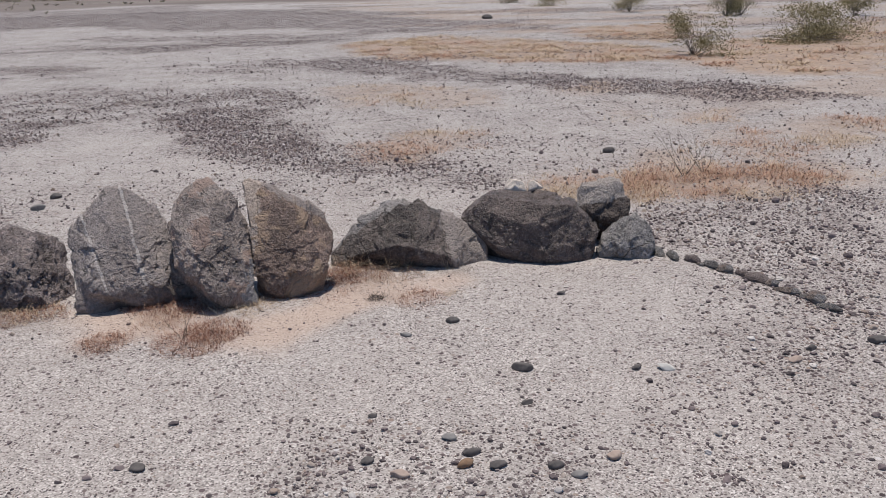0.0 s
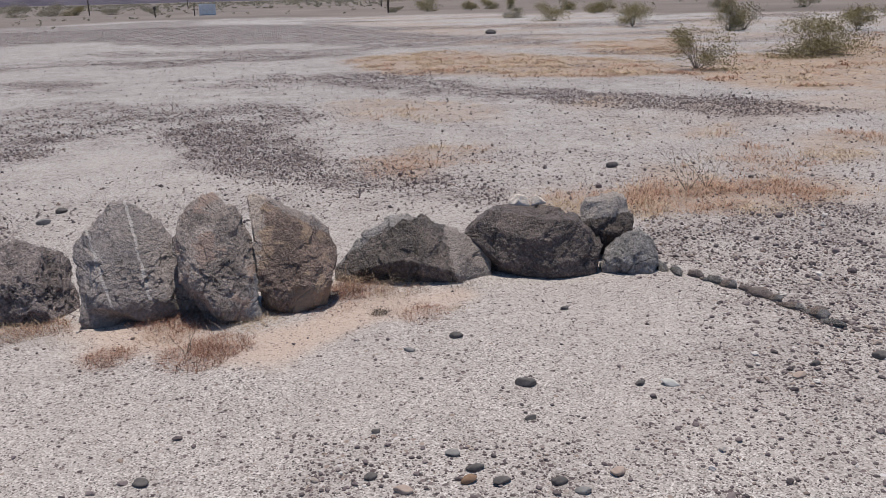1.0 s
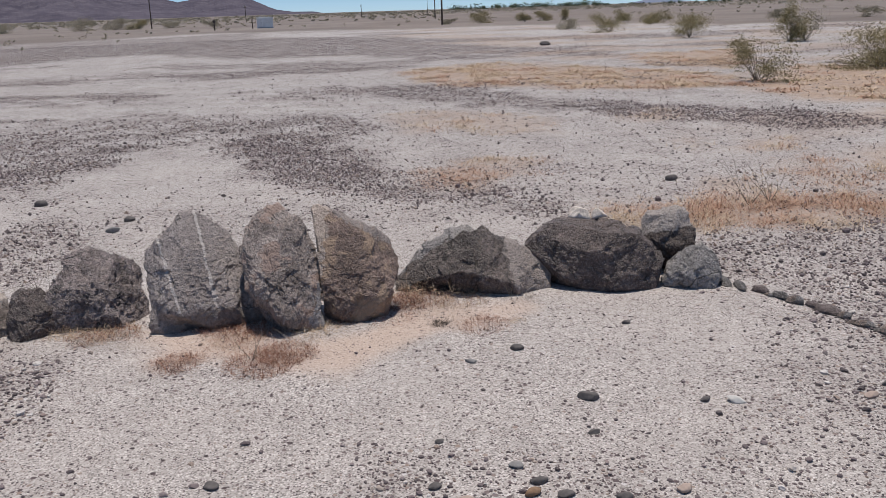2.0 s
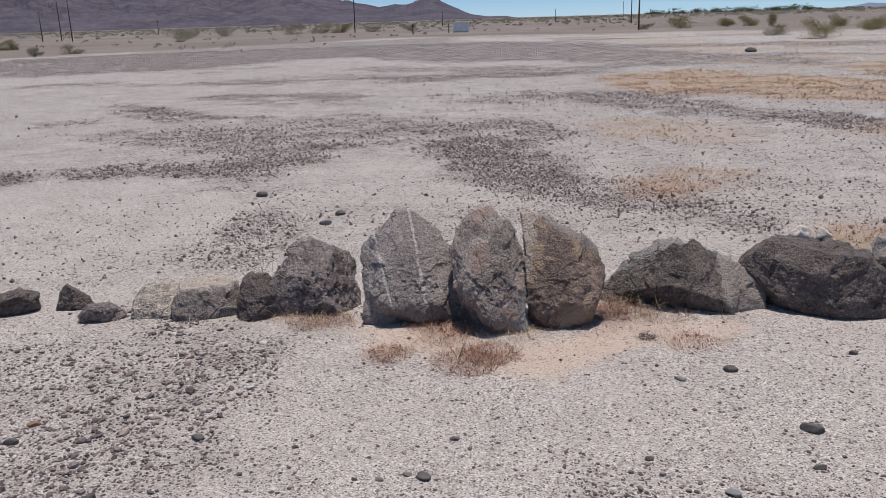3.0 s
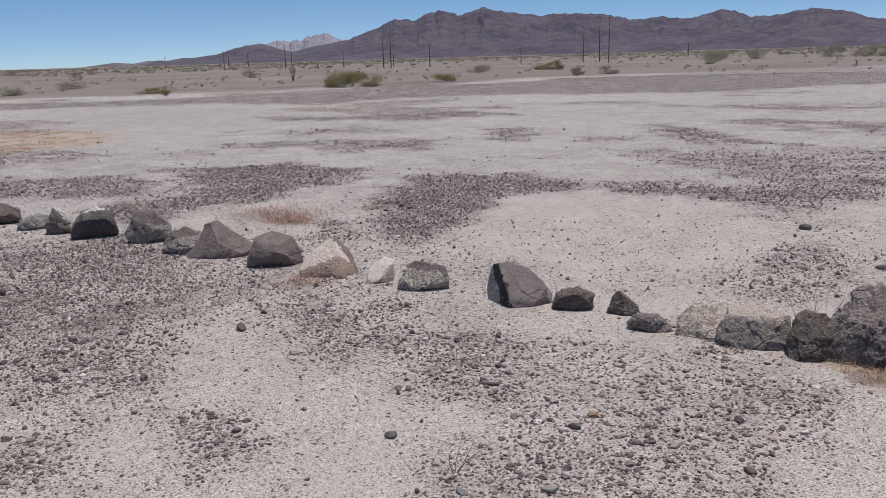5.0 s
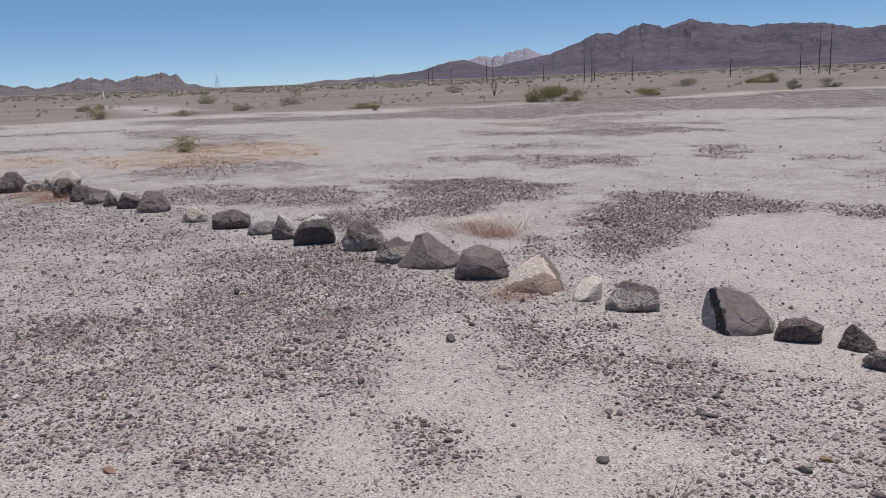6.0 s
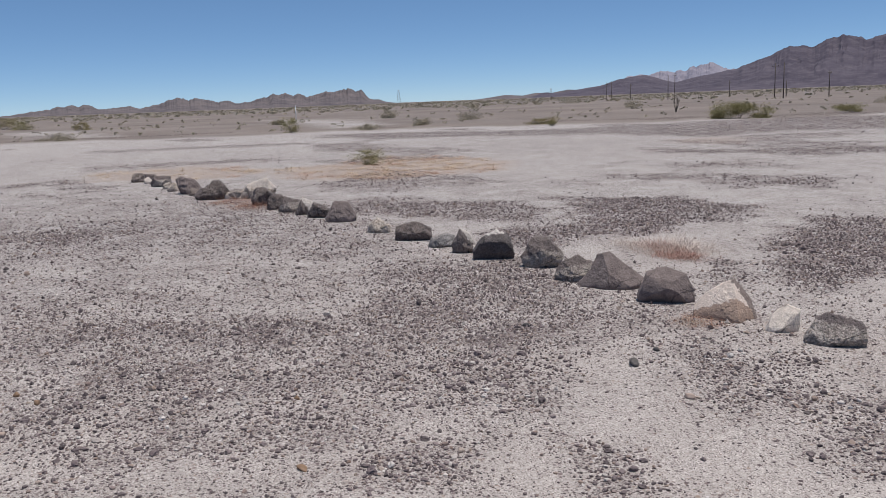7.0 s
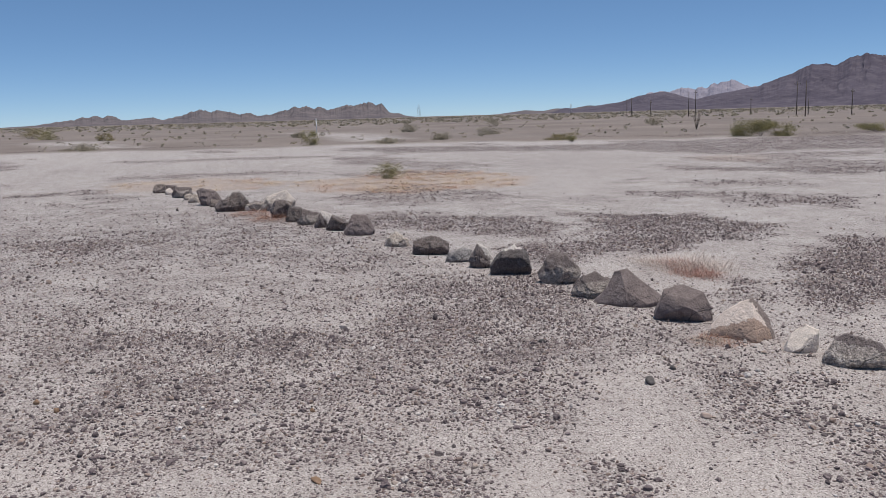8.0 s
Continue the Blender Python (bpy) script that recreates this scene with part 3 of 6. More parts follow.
def rods(segments, sides=5):
    """Tapered rods in one mesh: (start, end, radius at start, radius at end)."""
    vs, fs, base = [], [], 0
    for a, b, ra, rb in segments:
        a, b = np.array(a, float), np.array(b, float)
        d = (b - a) / (np.linalg.norm(b - a) + 1e-9)
        u = np.cross(d, (0.3, 0.9, 0.2) if abs(d[1]) < 0.8 else (1, 0, 0))
        u /= np.linalg.norm(u)
        w = np.cross(d, u)
        for p, r in ((a, ra), (b, rb)):
            for k in range(sides):
                t = 2 * math.pi * k / sides
                vs.append(p + r * (u * math.cos(t) + w * math.sin(t)))
        for k in range(sides):
            k2 = (k + 1) % sides
            fs.append((base + k, base + k2, base + sides + k2, base + sides + k))
        c = len(vs)
        vs += [a, b]
        for k in range(sides):
            k2 = (k + 1) % sides
            fs.append((base + k2, base + k, c, c))
            fs.append((base + sides + k, base + sides + k2, c + 1, c + 1))
        base = len(vs)
    return vs, fs


def rod_mesh(name, segments, mat, sides=5):
    vs, fs = rods(segments, sides)
    me = bpy.data.meshes.new(name)
    me.from_pydata([tuple(v) for v in vs], [], [tuple(dict.fromkeys(f)) for f in fs])
    me.polygons.foreach_set("use_smooth", np.full(len(me.polygons), True))
    me.materials.append(mat)
    me.update()
    return me


def box_mesh(name, x, y, z, mat, bevel=0.02, at=(0, 0, 0)):
    bm = bmesh.new()
    bmesh.ops.create_cube(bm, size=1.0)
    bmesh.ops.scale(bm, vec=(x, y, z), verts=bm.verts)
    bmesh.ops.translate(bm, vec=at, verts=bm.verts)
    if bevel:
        bmesh.ops.bevel(bm, geom=bm.edges[:], offset=bevel, segments=2, affect="EDGES", profile=0.5)
    me = bpy.data.meshes.new(name)
    bm.to_mesh(me)
    bm.free()
    me.materials.append(mat)
    return me


# ---- the ground: one sheet out to the horizon ----
def build_ground():
    ang = np.radians(np.concatenate([np.arange(-42, 102, 0.5), np.arange(102, 318, 6.0)]))
    rad = np.concatenate([[0.0, 0.3, 0.6, 0.9], np.geomspace(1.2, 4900, 430)])
    A, R = np.meshgrid(ang, rad)
    x, y = -np.sin(A).ravel() * R.ravel(), np.cos(A).ravel() * R.ravel()
    verts = np.stack([x, y, ground_z(x, y)], 1)
    n, k = len(ang), len(rad)
    i, j = np.meshgrid(np.arange(k - 1), np.arange(n), indexing="ij")
    j2 = (j + 1) % n
    faces = np.stack([i * n + j, (i + 1) * n + j, (i + 1) * n + j2, i * n + j2], -1).reshape(-1, 4)[:, ::-1]
    me = mesh_from("ground", verts, faces, GROUND)
    xs, ys = verts[:, 0], verts[:, 1]
    r, yaw = np.hypot(xs, ys), np.degrees(np.arctan2(-xs, ys))
    edge = np.interp(yaw, [-180, -40, -20, 8, 23, 34, 42, 47, 56, 65, 94, 180], [60, 60, 72, 88, 66, 51, 47, 52, 55, 52, 57, 57])
    edge = edge * (1 + 0.12 * fbm(yaw / 6, r / 30, 0, 71, 3))
    plain = smooth(edge * 0.96, edge * 1.06, r) * (1 - 0.85 * patches(TRACKS, xs, ys, 77)) * (0.85 + 0.15 * fbm(xs / 12, ys / 12, 0, 79, 3))
    grit = np.clip(gravel_cover(xs, ys) + 0.15 * smooth(4.7, 6.5, r) * smooth(60, 25, r) * (1 - 0.5 * patches(BARE, xs, ys, 61, 0.5)), 0, 1)
    thin = 0.50 * smooth(3.0, 8.0, xs) * smooth(5.0, 8.0, ys) * smooth(-0.05, 0.28, fbm(xs / 3.0, ys / 2.0, 0, 83, 4))
    data = np.stack([grit, np.maximum(patches(GRASS, xs, ys, 11, 0.7, 0.1), thin) * (0.7 + 0.3 * smooth(8, 16, r)), patches(LOOSE, xs, ys, 31, 0.35), plain], 1)
    att = me.attributes.new("surface", "FLOAT_COLOR", "POINT")
    att.data.foreach_set("color", data.astype(np.float32).ravel())
    return tagged(new("ground", me), "pale gritty desert floor with dark gravel and dry grass", "ground", kind="structure")


ground = build_ground()


def chipped(v, rng, faces=5):
    """Flatten a few sides of a rounded shape."""
    v = v.copy()
    for k in range(faces):
        n = rng.normal(size=3)
        n /= np.linalg.norm(n)
        s = v @ n
        v -= np.clip(s - s.max() * rng.uniform(0.62, 0.85), 0, None)[:, None] * n
    return v


def pebbles_at(x, y, size, level, seed):
    """Many flattened pebbles as one vertex and face array."""
    rng = np.random.default_rng(seed)
    n = len(x)
    v, f = ICO[level]
    sc = np.stack([size * rng.uniform(0.40, 0.60, n), size * rng.uniform(0.32, 0.48, n), size * (rng.uniform(0.20, 0.38, n) + 0.12 * smooth(4.0, 7.0, np.hypot(x, y)))], 1)
    V = v[None] * (1 + rng.uniform(-0.28, 0.24, (n, len(v)))[..., None]) * sc[:, None]
    tilt = rng.normal(0, 0.22, n)
    ct, st = np.cos(tilt)[:, None], np.sin(tilt)[:, None]
    V = np.stack([V[..., 0] * ct - V[..., 2] * st, V[..., 1], V[..., 0] * st + V[..., 2] * ct], -1)
    a = rng.uniform(0, 2 * np.pi, n)
    ca, sa = np.cos(a)[:, None], np.sin(a)[:, None]
    V = np.stack([V[..., 0] * ca - V[..., 1] * sa + x[:, None], V[..., 0] * sa + V[..., 1] * ca + y[:, None], V[..., 2] + (ground_z(x, y) + sc[:, 2] * rng.uniform(0.1, 0.6, n))[:, None]], -1)
    F = f[None] + (np.arange(n) * len(v))[:, None, None]
    return V.reshape(-1, 3), F.reshape(-1, 3)


def scatter_gravel():
    rng = np.random.default_rng(7)
    out = []
    for r0, r1, smin, dense, count in ((1.4, 3.6, 0.0115, 3700, 70000), (3.6, 5.6, 0.0130, 3000, 90000), (5.6, 8.5, 0.0135, 2800, 150000), (8.5, 14, 0.017, 1300, 190000), (14, 26, 0.022, 300, 170000), (26, 62, 0.034, 36, 160000)):
        r = np.sqrt(rng.uniform(r0 * r0, r1 * r1, count))
        a = np.radians(rng.uniform(-44, 102, count))
        x, y = -np.sin(a) * r, np.cos(a) * r
        c = gravel_cover(x, y)
        area = 0.5 * radians(146) * (r1 * r1 - r0 * r0)
        open_ground = 0.03 * smooth(5.0, 7.0, r) * smooth(2.0, 4.0, x + 0.35 * y)
        thick = np.clip(c - (0.09 if r1 > 10 else 0.0), 0, 1) ** 1.25
        keep = rng.random(count) < dense * ((0.01 if r1 < 10 else 0.002) + open_ground + thick) * area / count
        x, y = x[keep], y[keep]
        s = np.minimum(smin * (1 - rng.random(len(x))) ** (-1 / 3.6), 0.032 + 0.014 * rng.random(len(x)) + 0.0007 * r[keep])
        s = s * (0.58 + 0.42 * smooth(0.12, 0.4, c[keep])) if r1 < 6 else s
        big = s > (0.027 if r1 < 4 else 0.036 if r1 < 6 else 9)
        out.append((x[~big], y[~big], s[~big], 1 if r1 < 6 else 0))
        if big.any():
            out.append((x[big], y[big], s[big], 2))
    # larger broken stones, mostly along the gravel bands
    n = 9000
    r, a = 5.6 * (45 / 5.6) ** rng.random(n), np.radians(rng.uniform(-44, 102, n))
    x, y = -np.sin(a) * r, np.cos(a) * r
    k = rng.random(n) < 0.012 + 0.35 * gravel_cover(x, y) ** 1.5
    out.append((x[k], y[k], np.minimum(0.026 * (1 - rng.random(int(k.sum()))) ** -0.35, 0.062) * (1 + 0.008 * r[k]), 1))
    # loose coarse grains on the open sand close by
    n = 30000
    r, a = np.sqrt(rng.uniform(1.5 ** 2, 4.8 ** 2, n)), np.radians(rng.uniform(-44, 100, n))
    out.append((-np.sin(a) * r, np.cos(a) * r, rng.uniform(0.0035, 0.0075, n), 0))
    vs, fs, base = [], [], 0
    for k, (x, y, s, level) in enumerate(out):
        v, f = pebbles_at(x, y, s, level, 100 + k)
        vs.append(v)
        fs.append(f + base)
        base += len(v)
    me = mesh_from("gravel", np.vstack(vs), np.vstack(fs), GRAVEL_MAT, True)
    return tagged(new("gravel", me), "dark rounded desert gravel strewn over pale sand", "gravel", kind="stuff")


gravel = scatter_gravel()


# ---- boulders ----
def rock_mesh(name, outline, depth, mat, seed, level=5, lean=0.25, block=2.8, chops=16, rough=0.011, sink=0.10, front=0.0, frac=0.8, under=0.08, cuts=(), holes=1.0):
    """A boulder from the outline of its broad side (x, z from the foot), its thickness, and random break faces."""
    rng = np.random.default_rng(seed)
    pts = np.array(outline, float)
    pts[:, 1] = np.where(pts[:, 1] < 0.03, np.minimum(pts[:, 1], -sink), pts[:, 1])
    cx, cz = (pts[:, 0].min() + pts[:, 0].max()) / 2, (pts[:, 1].min() + pts[:, 1].max()) / 2
    p = pts - (cx, cz)
    th = np.arctan2(p[:, 1], p[:, 0])
    p = p[np.argsort(th)]
    d, f = ICO[level]
    t = np.arctan2(d[:, 2], d[:, 0])
    rp = np.zeros(len(d))
    q = np.roll(p, -1, axis=0)
    for a, b in zip(p, q):
        ta, tb = math.atan2(a[1], a[0]), math.atan2(b[1], b[0])
        if tb <= ta:
            tb += 2 * math.pi
        tt = np.where(t < ta, t + 2 * math.pi, t)
        hit = (tt >= ta) & (tt <= tb)
        e = b - a
        den = np.cos(t) * e[1] - np.sin(t) * e[0]
        val = (a[0] * e[1] - a[1] * e[0]) / np.where(np.abs(den) < 1e-9, 1e-9, den)
        rp = np.where(hit & (rp == 0), np.clip(val, 0.01, 5), rp)
    rp = np.where(rp == 0, np.median(rp[rp > 0]), rp)
    flat = np.hypot(d[:, 0], d[:, 2])
    r = ((flat / rp) ** block + (np.abs(d[:, 1]) / (depth / 2)) ** block) ** (-1 / block)
    v = d * r[:, None]
    size = max(np.ptp(pts[:, 0]), np.ptp(pts[:, 1]))
    v *= 1.02
    for k in range(chops):
        n = rng.normal(size=3) * (0.7, 1.0, 0.7)
        if k < 9:
            n = np.array([rng.normal() * 0.55, -1.0, rng.normal() * 0.5 + front])
        n /= np.linalg.norm(n)
        s = v @ n
        lim = s.max() * rng.uniform(0.68, 0.88) if abs(n[1]) > 0.6 else s.max() * rng.uniform(0.95, 0.99)
        v -= np.clip(s - lim, 0, None)[:, None] * n * 0.97
    for nx, ny, nz, at in cuts:
        n = np.array((nx, ny, nz)) / math.sqrt(nx * nx + ny * ny + nz * nz)
        s = v @ n
        v -= np.clip(s - s.max() * at, 0, None)[:, None] * n
    w = v / max(size, 0.2)
    o = seed * 7.3
    q3 = lambda k, sd, n=3: fbm(w[:, 0] * k + o, w[:, 1] * k, w[:, 2] * k, sd, n)
    nn = v / (np.linalg.norm(v, axis=1)[:, None] + 1e-9)
    # broken planes: cells with a tilt of their own
    for cells, tilt, step in ((30, 0.16, 0.006), (150, 0.20, 0.004)) if level > 4 else ((16, 0.2, 0.008),):
        pick = rng.choice(len(v), cells, replace=False)
        wob = v + 0.03 * size * np.stack([q3(7, seed + 21), q3(7, seed + 22), q3(7, seed + 23)], 1)
        best, near = np.full(len(v), 1e9), np.zeros(len(v), int)
        for c, i in enumerate(pick):
            dist = ((wob - v[i]) ** 2).sum(1)
            hit = dist < best
            best, near = np.where(hit, dist, best), np.where(hit, c, near)
        lean_by = rng.normal(0, tilt * frac, (cells, 3))
        amount = ((v - v[pick][near]) * lean_by[near]).sum(1) + rng.normal(0, step * frac * size, cells)[near]
        v = v + nn * np.clip(amount, -0.03 * size, 0.02 * size)[:, None]
    # ledges that break off along one grain, and a few open cracks
    grain = rng.normal(size=3) * (1.0, 0.4, 0.8)
    grain /= np.linalg.norm(grain)
    h = 5.0 * (w @ grain) + 0.9 * q3(2.6, seed + 41)
    saw = h - np.floor(h)
    ledge = smooth(0.0, 0.88, saw) * smooth(1.0, 0.93, saw) * smooth(0.02, 0.22, q3(2.2, seed + 43))
    crack = smooth(0.022, 0.0, np.abs(q3(3.2, seed + 45))) * smooth(0.08, 0.25, q3(1.8, seed + 47))
    pit = smooth(0.2, 0.6, vnoise(w[:, 0] * 34 + o, w[:, 1] * 34, w[:, 2] * 34, seed + 8))
    disp = 0.7 * q3(4, seed) - 0.5 * np.abs(q3(13, seed + 3)) + 0.34 * q3(30, seed + 4) + 0.30 * q3(75, seed + 6, 2) - 0.35 * pit * holes
    v = v + nn * (disp * rough * max(size, 0.2) / 0.5 + size * (0.020 * frac * ledge - 0.016 * crack * min(1.0, frac * 2)))[:, None]
    v += (cx, 0, cz)
    top = pts[:, 1].max()
    hem = 0.27 * top * (1 + 0.9 * q3(2.5, seed + 31))
    foot = np.clip(hem - v[:, 2], 0, None)
    v[:, 1] += under * 4.5 * foot * foot / (0.27 * top) * smooth(0.12 * depth, -0.2 * depth, v[:, 1])
    v[:, 1] += lean * (np.clip(v[:, 2], 0, None) - 0.4 * pts[:, 1].max())
    return mesh_from(name, v, f, mat)


def boulder(label, x, y, yaw, depth, mat, seed, outline, name="boulder", group="row of stones", **kw):
    me = rock_mesh(name, outline, depth, mat, seed, **kw)
    ob = new(name, me)
    ob.matrix_world = pose(x, y, float(ground_z(x, y)), 0, 0, yaw)
    return tagged(ob, label, "boulder", group)


BASALT = rock_material("dark_basalt", (0.071, 0.050, 0.046), (0.180, 0.133, 0.119), (0.54, 0.47, 0.44), 0.36, 1.2, deep=0.3, glint=2.2, gloss=0.55)
BASALT_ROUGH = rock_material("rough_vesicular_basalt", (0.138, 0.104, 0.098), (0.35, 0.278, 0.262), (0.56, 0.51, 0.50), 0.24, 1.7, coarse=8, deep=0.28, glint=2.2, gloss=0.55)
# zone: a darker tone towards the low front
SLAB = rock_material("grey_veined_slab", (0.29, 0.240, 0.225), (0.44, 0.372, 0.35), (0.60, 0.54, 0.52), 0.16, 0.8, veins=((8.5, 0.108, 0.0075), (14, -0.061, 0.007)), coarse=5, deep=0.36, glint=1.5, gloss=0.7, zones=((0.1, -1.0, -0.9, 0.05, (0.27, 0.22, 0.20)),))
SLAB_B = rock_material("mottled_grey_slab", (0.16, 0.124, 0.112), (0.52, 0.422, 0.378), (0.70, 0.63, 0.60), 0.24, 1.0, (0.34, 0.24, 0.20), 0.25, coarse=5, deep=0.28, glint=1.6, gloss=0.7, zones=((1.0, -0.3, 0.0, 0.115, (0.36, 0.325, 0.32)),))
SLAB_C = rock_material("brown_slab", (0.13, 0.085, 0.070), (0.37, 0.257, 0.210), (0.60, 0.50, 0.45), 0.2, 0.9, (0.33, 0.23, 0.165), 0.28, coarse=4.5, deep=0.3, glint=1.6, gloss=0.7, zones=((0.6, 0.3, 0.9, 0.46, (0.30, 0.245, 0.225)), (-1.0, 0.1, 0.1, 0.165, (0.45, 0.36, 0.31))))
GREY_ROCK = rock_material("grey_granite", (0.20, 0.182, 0.178), (0.40, 0.365, 0.355), (0.56, 0.53, 0.52), 0.22, 0.8)
PALE_ROCK = rock_material("pale_rough_granite", (0.30, 0.24, 0.20), (0.72, 0.61, 0.53), (0.74, 0.69, 0.64), 0.3, 1.4, coarse=18, deep=0.5, mottle=0.6, zones=((0.1, 0.3, 1.0, 0.17, (0.60, 0.52, 0.47)),))
BROWN_ROCK = rock_material("brown_varnished_rock", (0.155, 0.122, 0.117), (0.235, 0.187, 0.178), (0.34, 0.29, 0.27), 0.06, 0.35, mottle=0.35)
PINK_ROCK = rock_material("white_rock_with_brown_varnish", (0.62, 0.51, 0.445), (0.74, 0.62, 0.55), (0.74, 0.69, 0.65), 0.1, 0.4, (0.40, 0.30, 0.25), 0.08, coarse=5, mottle=0.25, zones=((0.15, -1.0, -0.6, -0.03, (0.37, 0.265, 0.212)), (0.85, 0.55, 0.35, 0.175, (0.235, 0.185, 0.168)),))
WHITE_ROCK = rock_material("white_rock", (0.64, 0.545, 0.475), (0.76, 0.655, 0.58), (0.78, 0.74, 0.70), 0.1, 0.3, mottle=0.25, zones=((-0.7, 0.5, 0.9, 0.13, (0.24, 0.195, 0.175)),))
# near-black first zone: shadow of a turned face, painted as a band
SPLIT_ROCK = rock_material("split_grey_rock", (0.19, 0.152, 0.148), (0.25, 0.205, 0.20), (0.36, 0.32, 0.30), 0.05, 0.25, mottle=0.3, zones=((-1, 0, -0.35, 0.015, (0.05, 0.042, 0.042)), (-1, 0, -0.35, 0.078, (0.31, 0.275, 0.265)), (1, 0.2, 0.4, 0.235, (0.42, 0.365, 0.335))))
PITTED = rock_material("pitted_pale_and_brown_rock", (0.30, 0.25, 0.225), (0.62, 0.54, 0.49), (0.72, 0.66, 0.62), 0.2, 1.7, coarse=16, deep=0.35, mottle=0.9, zones=((0.25, 0.75, 0.9, 0.105, (0.20, 0.162, 0.158)),))
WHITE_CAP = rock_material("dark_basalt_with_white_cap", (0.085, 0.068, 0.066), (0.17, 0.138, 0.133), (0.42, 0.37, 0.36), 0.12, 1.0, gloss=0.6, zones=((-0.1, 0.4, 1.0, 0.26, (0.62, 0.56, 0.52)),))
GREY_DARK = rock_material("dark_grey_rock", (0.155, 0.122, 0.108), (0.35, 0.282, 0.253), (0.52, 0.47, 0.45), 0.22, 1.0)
# the grey zone paints sunlight on the top of a dark rock
LIT_TOP = rock_material("dark_rock_with_painted_lit_top", (0.075, 0.057, 0.052), (0.175, 0.137, 0.123), (0.42, 0.38, 0.36), 0.2, 1.0, zones=((-0.35, 0.5, 1.0, 0.25, (0.40, 0.345, 0.32)),))
SPECKLED = rock_material("brown_rock_with_pale_crust", (0.26, 0.215, 0.195), (0.44, 0.38, 0.345), (0.58, 0.53, 0.49), 0.2, 1.0, coarse=14, deep=0.3, zones=((-0.2, 0.6, 0.9, 0.095, (0.19, 0.153, 0.145)),))
SPLIT_PALE = rock_material("brown_rock_with_one_pale_face", (0.17, 0.135, 0.127), (0.26, 0.215, 0.20), (0.45, 0.40, 0.37), 0.1, 0.6, mottle=0.4, zones=((0.8, 0.2, 0.5, 0.10, (0.56, 0.50, 0.46)),))
# pale zones: grey-brown crust, and sunlight painted on the upper faces
CRUSTED_LIT = rock_material("dark_basalt_with_crust_and_lit_top", (0.06, 0.045, 0.040), (0.22, 0.168, 0.150), (0.56, 0.50, 0.47), 0.22, 1.6, coarse=5, deep=0.22, glint=2.2, gloss=0.55, zones=((-0.6, 0.5, 0.9, 0.335, (0.31, 0.275, 0.262)), (1.0, -0.2, 0.45, 0.30, (0.34, 0.28, 0.255))))
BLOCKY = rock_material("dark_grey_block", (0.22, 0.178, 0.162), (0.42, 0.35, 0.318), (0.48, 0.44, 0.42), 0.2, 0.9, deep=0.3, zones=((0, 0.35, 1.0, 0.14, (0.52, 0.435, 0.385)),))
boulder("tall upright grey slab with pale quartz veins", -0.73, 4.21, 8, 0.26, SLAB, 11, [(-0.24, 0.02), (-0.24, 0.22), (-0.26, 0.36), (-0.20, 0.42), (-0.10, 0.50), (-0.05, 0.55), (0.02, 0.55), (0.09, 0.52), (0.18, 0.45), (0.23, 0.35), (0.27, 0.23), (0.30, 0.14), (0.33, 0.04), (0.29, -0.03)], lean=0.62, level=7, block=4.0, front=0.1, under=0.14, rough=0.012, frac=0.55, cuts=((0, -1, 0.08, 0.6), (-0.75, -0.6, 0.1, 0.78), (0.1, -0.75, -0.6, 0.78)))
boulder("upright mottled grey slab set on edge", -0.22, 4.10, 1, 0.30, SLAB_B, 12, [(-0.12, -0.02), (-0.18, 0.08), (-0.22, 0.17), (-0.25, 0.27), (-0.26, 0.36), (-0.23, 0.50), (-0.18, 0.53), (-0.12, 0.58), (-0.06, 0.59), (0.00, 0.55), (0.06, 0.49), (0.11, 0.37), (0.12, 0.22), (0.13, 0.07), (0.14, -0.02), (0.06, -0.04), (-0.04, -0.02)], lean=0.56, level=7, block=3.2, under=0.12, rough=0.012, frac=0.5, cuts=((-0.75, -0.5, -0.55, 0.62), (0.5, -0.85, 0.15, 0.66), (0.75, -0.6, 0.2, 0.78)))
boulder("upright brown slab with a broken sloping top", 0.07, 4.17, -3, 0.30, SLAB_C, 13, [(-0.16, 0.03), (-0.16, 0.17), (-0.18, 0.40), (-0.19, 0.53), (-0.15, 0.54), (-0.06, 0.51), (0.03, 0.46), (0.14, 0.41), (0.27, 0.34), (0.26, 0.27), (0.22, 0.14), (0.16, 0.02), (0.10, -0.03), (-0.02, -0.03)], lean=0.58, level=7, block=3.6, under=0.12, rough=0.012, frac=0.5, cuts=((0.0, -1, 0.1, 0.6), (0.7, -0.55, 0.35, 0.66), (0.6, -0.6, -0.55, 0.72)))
boulder("low wide dark basalt boulder with dry grass", 0.76, 4.43, -11, 0.45, CRUSTED_LIT, 14, [(-0.42, -0.09), (-0.39, 0.03), (-0.38, 0.13), (-0.33, 0.20), (-0.20, 0.26), (-0.05, 0.32), (0.10, 0.30), (0.26, 0.23), (0.39, 0.18), (0.43, 0.10), (0.43, -0.06), (0.23, -0.07), (0.07, -0.08), (-0.20, -0.08)], level=6, front=0.5, cuts=((-0.3, -0.75, 0.6, 0.78), (0.4, -0.6, 0.7, 0.74), (-0.1, -0.95, -0.3, 0.62),))
